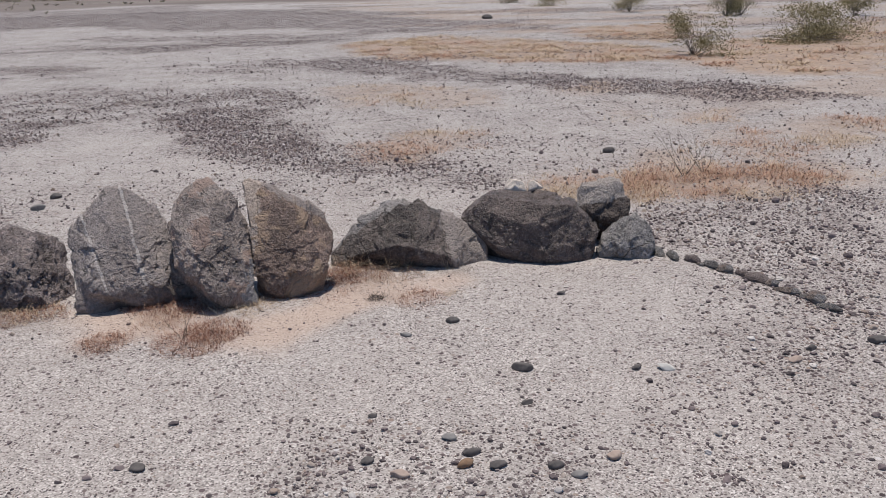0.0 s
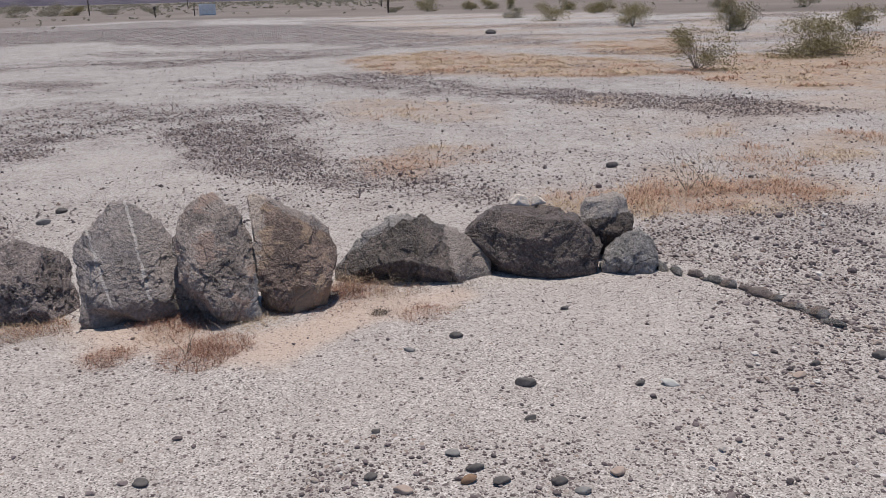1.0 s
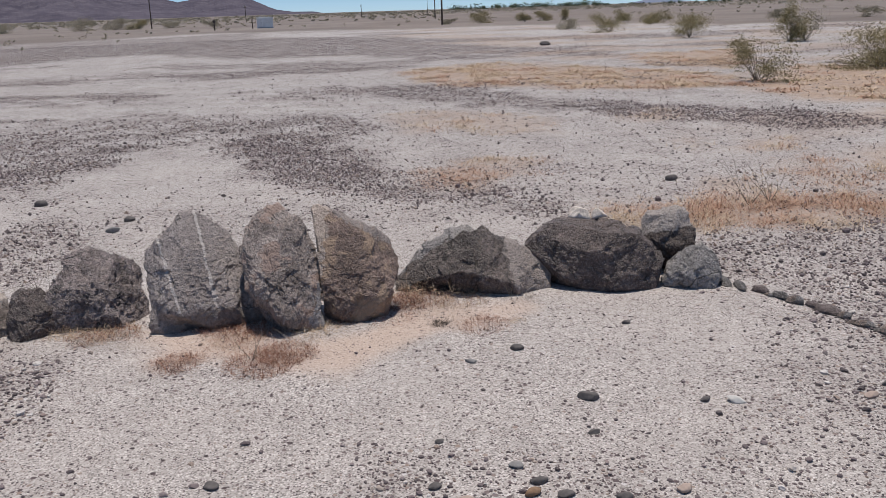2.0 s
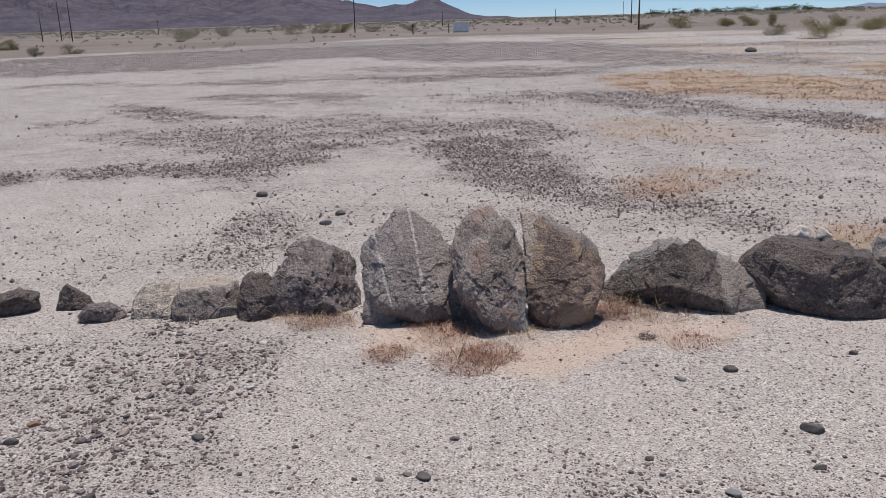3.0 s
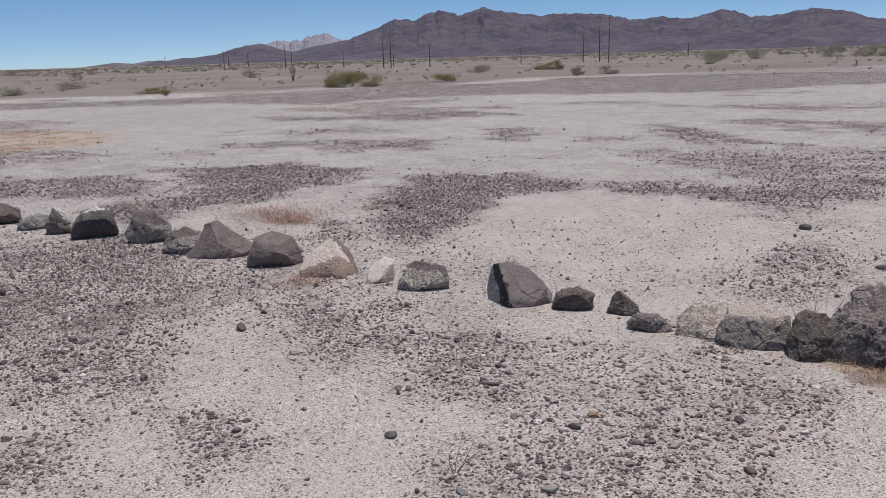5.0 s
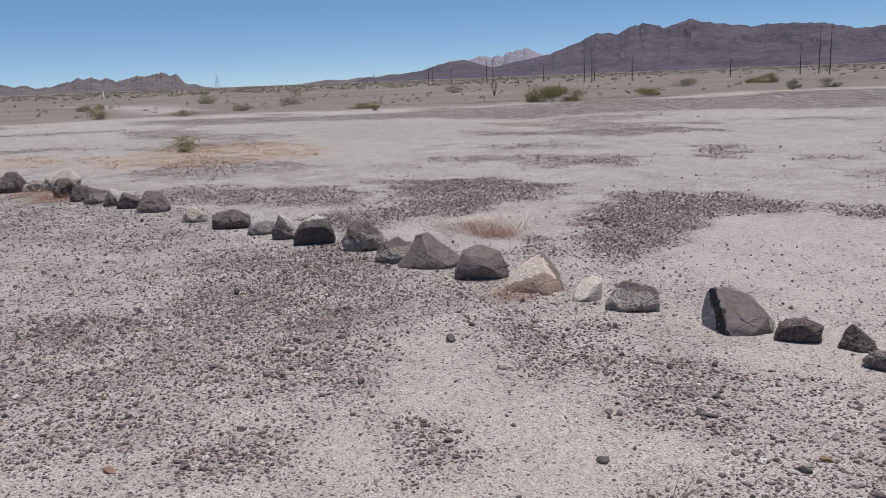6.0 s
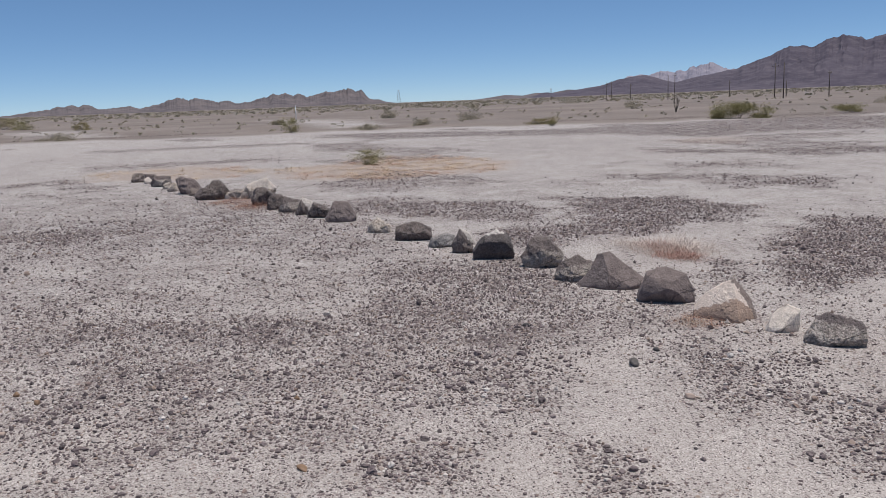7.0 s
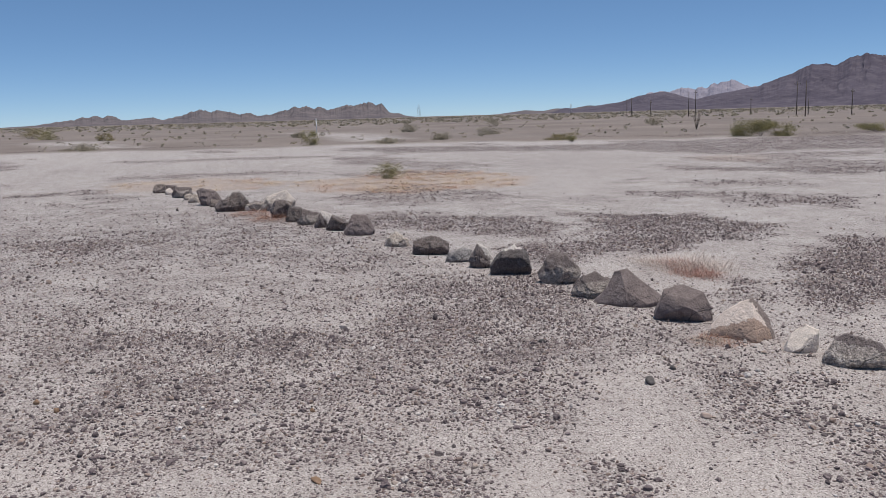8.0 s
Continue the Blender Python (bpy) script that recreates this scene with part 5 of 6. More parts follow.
TUFTS_FIRST = [
    (-1.21, 4.16, 0.14, 0.09, 260, STRAW), (-1.40, 4.24, 0.12, 0.11, 200, STRAW), (-1.12, 4.14, 0.10, 0.08, 220, RUSSET), (-1.05, 3.98, 0.12, 0.05, 160, PALE_STRAW), (-0.77, 3.66, 0.10, 0.08, 420, RUSSET), (-0.50, 3.86, 0.14, 0.08, 320, RUSSET), (-0.40, 3.56, 0.14, 0.09, 560, RUSSET), (-0.27, 3.66, 0.12, 0.09, 460, RUSSET), (-0.20, 3.84, 0.12, 0.08, 110, STRAW), (-0.55, 3.88, 0.12, 0.07, 110, STRAW), (0.47, 4.27, 0.13, 0.12, 210, RUSSET), (0.68, 4.27, 0.15, 0.13, 110, STRAW), (0.36, 4.25, 0.10, 0.15, 170, RUSSET), (0.58, 4.30, 0.16, 0.24, 40, STRAW), (0.72, 3.80, 0.12, 0.07, 330, RUSSET)]
TUFTS_SECOND = [
    (1.00, 4.17, 0.08, 0.05, 160, PALE_STRAW), (0.90, 3.82, 0.05, 0.04, 90, STRAW), (-0.09, 3.98, 0.12, 0.08, 200, STRAW), (0.25, 4.05, 0.14, 0.07, 230, RUSSET), (0.55, 4.02, 0.14, 0.06, 220, PALE_STRAW), (-1.66, 4.10, 0.10, 0.07, 90, PALE_STRAW), (-0.62, 4.08, 0.10, 0.10, 260, RUSSET), (-0.45, 4.02, 0.11, 0.10, 300, RUSSET), (-0.31, 4.00, 0.10, 0.08, 240, RUSSET), (-0.16, 4.02, 0.09, 0.09, 200, STRAW), (0.03, 4.10, 0.10, 0.08, 240, RUSSET), (0.26, 4.26, 0.11, 0.10, 200, RUSSET), (0.40, 4.33, 0.08, 0.26, 50, STRAW), (0.66, 4.24, 0.14, 0.08, 160, RUSSET), (-0.24, 3.98, 0.14, 0.20, 36, PALE_STRAW), (-1.27, 4.10, 0.10, 0.08, 240, RUSSET), (-1.92, 4.12, 0.08, 0.08, 60, PALE_STRAW)]
for k, (x, y, r, h, n, mat) in enumerate(TUFTS_FIRST + TUFTS_SECOND):
    words = "russet dry tuft on sand by the stones" if mat is RUSSET else "straw-coloured dry grass at the foot of stones" if mat is STRAW else "thin bleached dry stems on the sand"
    tuft(x, y, r, h, n, mat, 40 + k, words)
for k, (x, y, r, h, n, mat) in enumerate([(-4.98, 3.80, 0.16, 0.09, 260, RUSSET), (-5.02, 3.75, 0.10, 0.08, 160, PALE_STRAW), (-14.1, 2.75, 0.34, 0.22, 420, RUSSET), (-15.1, 2.62, 0.32, 0.22, 380, RUSSET)]):
    tuft(x, y, r, h, n, mat, 140 + k, "wispy bleached dry brush behind the stones" if mat is PALE_STRAW else "low russet dry tuft by the stones", spread=1.8, width=0.0022)


def wisps(n, width, depth, height, thick, seed, bend=1.5):
    """Fine upright branching stems as slivers, thinning out to a ragged fuzzy edge."""
    rng = np.random.default_rng(seed)
    root = np.stack([rng.normal(0, 0.30, n) * width, rng.normal(0, 0.30, n) * depth, np.zeros(n)], 1)
    far = np.clip(np.hypot(root[:, 0] / width, root[:, 1] / depth), 0, 1)
    h = height * rng.uniform(0.35, 1.0, n) * (1 - 0.65 * far)
    vs = []
    a = rng.uniform(0, 2 * np.pi, n)
    way = np.stack([np.cos(a), np.sin(a), np.zeros(n)], 1) * bend + np.stack([root[:, 0] / width, root[:, 1] / depth, 0 * a], 1)
    p = root + (0, 0, -0.01)
    side = np.stack([-np.sin(a), np.cos(a), np.zeros(n)], 1) * thick / 2
    d = way * 0.5 + (0, 0, 0.8)
    ring = [p]
    for j in range(3):
        d = d + rng.normal(0, 0.32, (n, 3)) + way * 0.3
        d /= np.linalg.norm(d, axis=1)[:, None]
        p = p + d * (h / 3)[:, None]
        p[:, 2] = np.maximum(p[:, 2], 0.004)
        ring.append(p)
    V = np.stack([ring[0] - side, ring[0] + side, ring[1] - side * 0.8, ring[1] + side * 0.8, ring[2] - side * 0.6, ring[2] + side * 0.6, ring[3]], 1)
    F = np.array([[0, 1, 3], [0, 3, 2], [2, 3, 5], [2, 5, 4], [4, 5, 6]])[None] + (np.arange(n) * 7)[:, None, None]
    return V.reshape(-1, 3), F.reshape(-1, 3)


def brush(x, y, width, depth, height, n, mat, seed, label, thick=0.003):
    v, f = wisps(n, width, depth, height, thick, seed)
    ob = new("dry_brush", mesh_from("dry_brush", v, f, mat))
    ob.location = (x, y, float(ground_z(x, y)))
    return tagged(ob, label, "dry brush", kind="stuff")


BRUSH = leaf_material("bleached_brush", [(0, (0.42, 0.33, 0.29)), (0.6, (0.58, 0.49, 0.44)), (1, (0.70, 0.62, 0.57))])
RUST = leaf_material("rusty_brush", [(0, (0.26, 0.12, 0.10)), (0.5, (0.42, 0.22, 0.18)), (1, (0.60, 0.44, 0.37))])
brush(-7.25, 5.60, 0.75, 0.60, 0.44, 1900, BRUSH, 150, "wispy bleached dry brush behind the stones", 0.0022)
brush(-7.70, 5.40, 0.55, 0.45, 0.28, 600, BRUSH, 151, "low bleached dry brush behind the stones", 0.0022)
brush(-6.98, 5.38, 0.50, 0.36, 0.22, 1200, RUST, 152, "low russet dry brush behind the stones", 0.003)
brush(-7.45, 5.55, 0.46, 0.34, 0.26, 800, RUST, 153, "russet dry brush among bleached stems", 0.003)
# a small dark dead tuft and a few bare twigs
tuft(0.50, 3.88, 0.04, 0.07, 120, leaf_material("dead_sprig", [(0, (0.05, 0.04, 0.035)), (1, (0.12, 0.09, 0.075))]), 199, "small dark dead sprig on the sand")


def twig_plant(x, y, h, n, seed):
    rng = np.random.default_rng(seed)
    seg = []
    for k in range(n):
        a = rng.uniform(0, 6.28)
        p = np.zeros(3)
        d = np.array([math.cos(a) * 0.7, math.sin(a) * 0.7, 1.0])
        for s in range(3):
            q = p + d / np.linalg.norm(d) * h / 3 * rng.uniform(0.7, 1.1)
            seg.append((p, q, 0.0022 - 0.0006 * s, 0.0016 - 0.0005 * s))
            p, d = q, d + rng.normal(0, 0.3, 3)
    ob = new("dry_twig", rod_mesh("dry_twig", seg, TWIG, 4))
    ob.location = (x, y, float(ground_z(x, y)) - 0.01)
    tagged(ob, "thin leafless dry twigs standing on gravel", "dry plant")


for k, (x, y, h, n) in enumerate([(-1.62, 4.75, 0.40, 9), (-1.75, 4.70, 0.28, 5), (-2.32, 2.14, 0.26, 4), (-0.43, 3.62, 0.16, 4), (0.95, 4.22, 0.26, 4), (3.3, 5.9, 0.5, 9), (3.5, 5.95, 0.45, 7), ]):
    twig_plant(x, y, h, n, 500 + k)


def grass_fields():
    """Low dry grass over the tinted patches: clumps of leaning blades, tan and reddish."""
    rng = np.random.default_rng(17)
    sets = {0: [], 1: []}
    base = {0: 0, 1: 0}
    for value, poly in GRASS:
        p = np.array(poly)
        lo, hi = p.min(0) - 0.2, p.max(0) + 0.2
        r = float(np.hypot(*p.mean(0)))
        area = float(np.prod(hi - lo))
        want = area * value * 7000 / (max(r, 5.0) / 6) ** 1.7
        n = int(min(34000, want))
        grow = min(1.6, math.sqrt(want / n))
        m = max(3, n // 28)
        cx, cy = rng.uniform(lo[0], hi[0], m), rng.uniform(lo[1], hi[1], m)
        k = rng.random(m) < patches([(value, poly)], cx, cy, 11, 0.5, 0.12) * smooth(-0.35, 0.25, fbm(cx / 0.5, cy / 0.5, 0, 91, 3))
        cx, cy = cx[k], cy[k]
        if not len(cx):
            continue
        per = 42
        tone = np.repeat(fbm(cx / 0.8, cy / 0.8, 0, 93, 3) + rng.normal(0, 0.12, len(cx)) + (0.10 if p[:, 0].mean() > 0 and r < 9 else -0.16), per)
        wide = np.repeat(rng.uniform(0.03, 0.09, len(cx)) * (1 + 0.05 * r), per)
        x = np.repeat(cx, per) + rng.normal(0, 1, len(cx) * per) * wide
        y = np.repeat(cy, per) + rng.normal(0, 1, len(cx) * per) * wide
        for red in (0, 1):
            w = (tone > 0) == bool(red)
            v, f = blades(int(w.sum()), 0.0, (0.085 + 0.0006 * r) * math.sqrt(grow), (0.0017 + 0.0004 * r) * grow, int(r * 100) + red, 1.9 if r < 10 else 2.4)
            off = np.repeat(np.stack([x[w], y[w], ground_z(x[w], y[w])], 1), 5, axis=0)
            sets[red].append((v + off, f + base[red]))
            base[red] += len(v)
    for red, mat, words in ((0, STRAW, "low tan dry grass in scattered patches"), (1, RUSSET_LIGHT, "low reddish dry grass in scattered patches")):
        me = mesh_from("dry_grass", np.vstack([a for a, b in sets[red]]), np.vstack([b for a, b in sets[red]]), mat)
        tagged(new("dry_grass", me), words, "dry grass", kind="stuff")


grass_fields()


def leaf_cloud(n, w, h, size, seed, low=0.15, lobes=7):
    """Leaf triangles gathered into uneven clumps."""
    rng = np.random.default_rng(seed)
    lob = np.stack([rng.uniform(-0.36, 0.36, lobes) * w, rng.uniform(-0.36, 0.36, lobes) * w, rng.uniform(low + 0.06, 0.78, lobes) * h], 1)
    rad = rng.uniform(0.14, 0.30, lobes)
    k = rng.integers(0, lobes, n)
    p = lob[k] + rng.normal(0, 0.62, (n, 3)) * rad[k][:, None] * (w, w, h * 0.9)
    p[:, 2] = np.clip(p[:, 2], 0.02 * h, 1.05 * h)
    d = rng.normal(size=(n, 3))
    d /= np.linalg.norm(d, axis=1)[:, None]
    e = np.cross(d, rng.normal(size=(n, 3)))
    e /= np.linalg.norm(e, axis=1)[:, None]
    s = size * rng.uniform(0.5, 1.2, n)[:, None]
    V = np.stack([p - d * s, p + e * s * 0.45, p + d * s, p - e * s * 0.45], 1)
    F = np.array([[0, 1, 2, 3]])[None] + (np.arange(n) * 4)[:, None, None]
    return V.reshape(-1, 3), F.reshape(-1, 4), lob


def bush(x, y, w, h, mat, seed, label, n=700, dead=False, name="desert_bush"):
    r = math.hypot(x, y)
    n = int(n * (9.0 if r < 30 else 5.5))
    root = tagged(new(name), label, "bush", "desert bushes")
    root.location = (x, y, float(ground_z(x, y)))
    v, f, lob = leaf_cloud(n, w, h, 0.012 + 0.00052 * r, seed, low=0.0, lobes=6 + seed % 5)
    rng = np.random.default_rng(seed + 1)
    seg = []
    for k in range(16 if r < 45 else 8):
        t = lob[k % len(lob)] + rng.normal(0, 0.12, 3) * (w, w, h)
        m = t * (0.45, 0.45, 0.5) + rng.normal(0, 0.05, 3) * w
        m[2] = max(m[2], 0.05)
        rr = 0.004 + 0.0002 * r
        seg += [((0, 0, -0.03), m, rr, rr * 0.7), (m, t, rr * 0.7, rr * 0.3)]
    if dead:
        for k in range(30):
            a = rng.uniform(0, 6.28)
            t = (math.cos(a) * w * rng.uniform(0.3, 0.65), math.sin(a) * w * rng.uniform(0.3, 0.65), h * rng.uniform(0.02, 0.3))
            seg.append(((0, 0, 0.03), t, 0.009, 0.004))
    part("woody_base", rod_mesh("woody_base", seg, TWIG, 4), root, "grey-brown woody stems")
    part("foliage", mesh_from("foliage", v, f, mat, True), root, "small sparse leaves in uneven clumps")
    return root


OLIVE_W, GREEN_W, GREY_W = "olive creosote bush standing on bare desert", "yellow-green low bush at the edge of the plain", "grey-brown half-dry bush on the plain"
BUSHES_EAST = [
    (13.2, 18.1, 1.9, 1.0, 0, 1500), (22.2, 27.9, 1.7, 1.05, 0, 900), (18.6, 30.8, 1.2, 1.55, 0, 1100), (19.6, 31.4, 1.3, 1.3, 2, 500), (8.95, 15.95, 1.05, 0.95, 0, 520), (17.6, 37.6, 1.9, 1.1, 0, 900), (17.9, 49.3, 2.0, 1.2, 0, 700),
    (28.3, 66.6, 2.3, 1.3, 0, 700), (17.8, 57.6, 1.5, 0.8, 2, 400), (18.8, 92.3, 2.7, 1.4, 0, 600), (23.5, 91.1, 1.8, 1.0, 0, 400), (26.5, 94.0, 1.9, 1.2, 0, 400), (30.1, 78.8, 1.8, 1.25, 0, 500)]
BUSHES_NORTH = [
    (28.0, 92.0, 1.3, 1.3, 0, 300), (15.4, 93.0, 1.4, 0.6, 2, 300), (26.2, 63.0, 1.3, 0.8, 0, 300), (41.0, 70.0, 1.8, 0.9, 2, 400), (44.0, 62.0, 1.8, 0.9, 2, 400), (34.0, 40.0, 1.3, 0.6, 2, 300), (-39.0, 37.3, 1.5, 1.05, 1, 800),
    (-38.2, 37.9, 1.6, 1.0, 1, 800), (-37.4, 38.5, 1.5, 0.85, 1, 600), (-37.3, 46.6, 1.7, 0.6, 1, 500), (-51.8, 83.0, 2.2, 1.2, 0, 500), (-50.4, 84.0, 1.2, 1.1, 0, 300), (-34.2, 59.5, 1.1, 0.65, 2, 300)]
BUSHES_PLAIN = [
    (-32.8, 62.2, 1.5, 0.75, 2, 350), (-54.6, 74.6, 2.6, 0.9, 2, 400), (-37.0, 148.0, 4.5, 2.2, 2, 500), (-32.0, 148.5, 4.6, 2.4, 2, 500), (-28.0, 147.5, 3.6, 2.0, 0, 500), (-57.0, 150.0, 4.2, 2.4, 2, 500), (-50.0, 150.0, 3.4, 1.6, 2, 300),
    (-22.0, 145.0, 3.0, 1.4, 2, 300), (-16.0, 146.0, 3.2, 1.0, 2, 300), (-21.9, 7.66, 1.0, 0.5, 1, 150), (-54.0, 14.5, 1.1, 0.95, 1, 350), (-51.1, 18.8, 1.7, 0.45, 2, 350), (-56.0, 25.0, 1.4, 0.55, 2, 300)]
BUSHES_WEST = [
    (-65.2, 33.8, 2.6, 1.6, 2, 450), (-46.2, 28.8, 1.7, 0.45, 0, 350), (-58.4, 0.6, 2.3, 0.5, 2, 350), (-91.0, 3.5, 1.6, 0.9, 0, 300), (-86.5, 34.9, 1.8, 1.1, 2, 300), (-78.0, 20.0, 1.4, 0.6, 2, 250), (-42.0, 27.0, 0.7, 0.4, 1, 200),
    (-120.0, -4.0, 3.4, 1.6, 0, 300), (-110.0, -2.0, 2.8, 1.5, 1, 300), (-39.0, 101.0, 2.0, 0.9, 2, 250), (-76.0, 60.0, 2.0, 1.1, 2, 250)]
for k, (x, y, w, h, kind, n) in enumerate(BUSHES_EAST + BUSHES_NORTH + BUSHES_PLAIN + BUSHES_WEST):
    bush(x, y, w, h, (OLIVE, GREEN, GREY_LEAF)[kind], 600 + k, (OLIVE_W, GREEN_W, GREY_W)[kind], n, dead=k == 0)


def ocotillo(x, y, h, seed):
    rng = np.random.default_rng(seed)
    root = tagged(new("ocotillo"), "low spindly ocotillo with bare splayed wands", "desert plant")
    root.location = (x, y, float(ground_z(x, y)))
    for k in range(9):
        a = rng.uniform(0, 6.28)
        s = rng.uniform(0.10, 0.42) * h
        m = np.array([math.cos(a) * s * 0.55, math.sin(a) * s * 0.55, h * 0.4])
        t = np.array([math.cos(a) * s, math.sin(a) * s, h * rng.uniform(0.75, 1.0)])
        part("wand", rod_mesh("wand", [((0, 0, -0.05), m, 0.026, 0.02), (m, t, 0.02, 0.010)], TWIG, 5), root)


ocotillo(-56.1, 48.8, 1.75, 3)


def far_scrub():
    rng = np.random.default_rng(23)
    n = 4600
    r = 170 * (1000 / 170) ** (rng.random(n) ** 0.7)
    a = np.radians(rng.uniform(-42, 100, n))
    x, y = -np.sin(a) * r, np.cos(a) * r
    keep = (fbm(x / 60, y / 60, 0, 33, 2) > -0.12 - 0.25 * (r > 250)) & ~((np.degrees(a) < 12) & (r < 110))
    vs, fs, base = [], [], 0
    for xx, yy, rr in zip(x[keep], y[keep], r[keep]):
        w = rng.uniform(0.6, 2.2)
        v, f, _ = leaf_cloud(40 if rr < 250 else 16, w * (1.3 if rr < 250 else 2.4), w * rng.uniform(0.4, 0.8), 0.05 + 0.0008 * rr, int(rng.integers(1 << 30)), 0.05, 4)
        vs.append(v + (xx, yy, float(ground_z(xx, yy))))
        fs.append(f + base)
        base += len(v)
    for k in range(300):
        rr, yaw = 58 * (170 / 58) ** rng.random(), radians(rng.uniform(-40, 98))
        xx, yy = -math.sin(yaw) * rr, math.cos(yaw) * rr
        if yaw < radians(10) and rr < 95:
            continue
        w = rng.uniform(0.25, 0.95)
        v, f, _ = leaf_cloud(34, w, w * rng.uniform(0.35, 0.7), 0.03 + 0.0006 * rr, int(rng.integers(1 << 30)), 0.05, 4)
        vs.append(v + (xx, yy, float(ground_z(xx, yy))))
        fs.append(f + base)
        base += len(v)
    me = mesh_from("desert_scrub", np.vstack(vs), np.vstack(fs), GREY_LEAF, True)
    tagged(new("desert_scrub", me), "scattered grey-green scrub across the far plain", "scrub", kind="stuff")
    # the dark line of trees far off
    vs, fs, base = [], [], 0
    for k in range(170):
        yaw = radians(rng.uniform(-19.5, -9.5) if k < 120 else rng.uniform(-32, -19))
        rr = rng.uniform(820, 980)
        h = rng.uniform(3.0, 6.5) if k < 120 else rng.uniform(1.5, 3)
        v, f, _ = leaf_cloud(40, h * 1.6, h, 0.8, int(rng.integers(1 << 30)), 0.05, 5)
        vs.append(v + (-math.sin(yaw) * rr, math.cos(yaw) * rr, -0.2))
        fs.append(f + base)
        base += len(v)
    tagged(new("distant_trees", mesh_from("distant_trees", np.vstack(vs), np.vstack(fs), TREE_LEAF, True)), "far dark green line of trees on the horizon", "trees", kind="stuff")


far_scrub()


# ---- mountains ----
def mountain_range(name, profile, dist, foot, mat, label, seed, rough=0.11, jag=0.045):
    p = np.array(profile)
    p = p[np.argsort(p[:, 0])]
    yaw = np.arange(p[0, 0], p[-1, 0], 0.06)
    H = np.tan(np.radians(np.maximum(np.interp(yaw, p[:, 0], p[:, 1]), -0.05))) * dist + 1.5
    H = H * (1 + jag * (fbm(yaw / 0.6, 0 * yaw, 0, seed + 5, 5) + 0.5 * fbm(yaw / 0.22, 0 * yaw, 0, seed + 6, 3)))
    edge = smooth(0, 1.2, np.minimum(yaw - yaw[0], yaw[-1] - yaw))
    rows = 40
    vs = []
    for k in range(rows + 4):
        s = k / (rows - 1)
        up = min(s, 1.0)
        back = max(0, s - 1)
        d = dist - foot * (1 - s)
        warp = fbm(yaw / 1.6, np.full_like(yaw, s * 2.5), 0, seed, 4)
        spur = 1 - np.abs(fbm(yaw / 1.1 + 0.9 * warp, np.full_like(yaw, s * 2.6), 0, seed + 1, 5)) * 2.2
        fine = 1 - 2.4 * np.abs(fbm(yaw / 0.6 + 2.2 * warp, np.full_like(yaw, s * 7.0), 0, seed + 2, 4))
        spur = spur + 0.30 * fine
        z = H * up ** 1.15 * (1 + rough * (spur - 0.45) * 4.0 * up * (1 - up)) * (1 - back * 4)
        z = z * (0.25 + 0.75 * edge) - 2.0 * (1 - up)
        a = np.radians(yaw)
        dd = d + foot * 0.035 * warp * up * (1 - up) * 4
        vs.append(np.stack([-np.sin(a) * dd, np.cos(a) * dd, np.maximum(z, -2)], 1))
    n = len(yaw)
    i, j = np.meshgrid(np.arange(rows + 3), np.arange(n - 1), indexing="ij")
    f = np.stack([i * n + j, i * n + j + 1, (i + 1) * n + j + 1, (i + 1) * n + j], -1).reshape(-1, 4)[:, ::-1]
    return tagged(new(name, mesh_from(name, np.vstack(vs), f, mat, True)), label, "mountain", kind="structure")


# dark rock colour with the purplish-blue of distance haze mixed in
MOUNTAIN_HAZED = mountain_material("dark_mountain_rock_hazed", (0.068, 0.059, 0.080), (0.105, 0.091, 0.116), (0.17, 0.148, 0.170))
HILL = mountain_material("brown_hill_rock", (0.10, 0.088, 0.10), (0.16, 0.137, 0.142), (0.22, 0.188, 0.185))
# distance haze painted into these two: paler and bluer than their rock
PALE_HAZE_MT = mountain_material("pink_mountain_with_haze_tint", (0.21, 0.20, 0.255), (0.28, 0.26, 0.31), (0.38, 0.345, 0.375))
BLUE_HAZE_MT = mountain_material("far_mountain_with_blue_haze_tint", (0.15, 0.175, 0.25), (0.18, 0.205, 0.28), (0.21, 0.235, 0.30))
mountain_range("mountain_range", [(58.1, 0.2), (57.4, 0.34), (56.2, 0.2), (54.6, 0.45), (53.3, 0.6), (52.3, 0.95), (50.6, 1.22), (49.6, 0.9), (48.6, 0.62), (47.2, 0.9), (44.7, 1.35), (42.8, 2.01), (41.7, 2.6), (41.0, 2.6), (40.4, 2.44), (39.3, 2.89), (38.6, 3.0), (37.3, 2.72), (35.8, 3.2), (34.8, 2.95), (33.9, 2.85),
                (32.0, 2.5), (30.4, 2.58), (27.9, 2.48), (26.0, 2.08), (24.1, 2.14), (22.2, 2.0), (20.8, 2.4), (19.7, 2.35), (18.6, 1.95), (16.8, 2.05), (15.0, 2.29), (13.3, 2.13), (11.9, 1.62), (10.1, 1.36), (8.2, 0.92), (7.1, 1.08), (6.3, 1.02), (5.1, 1.43), (4.1, 1.25), (3.2, 0.8), (2.0, 0.28), (0.9, 0.12), (-0.4, 0.1), (-1.6, -0.1)], 4000, 900, MOUNTAIN_HAZED, "dark brown rocky desert mountain range with purplish painted haze", 5)
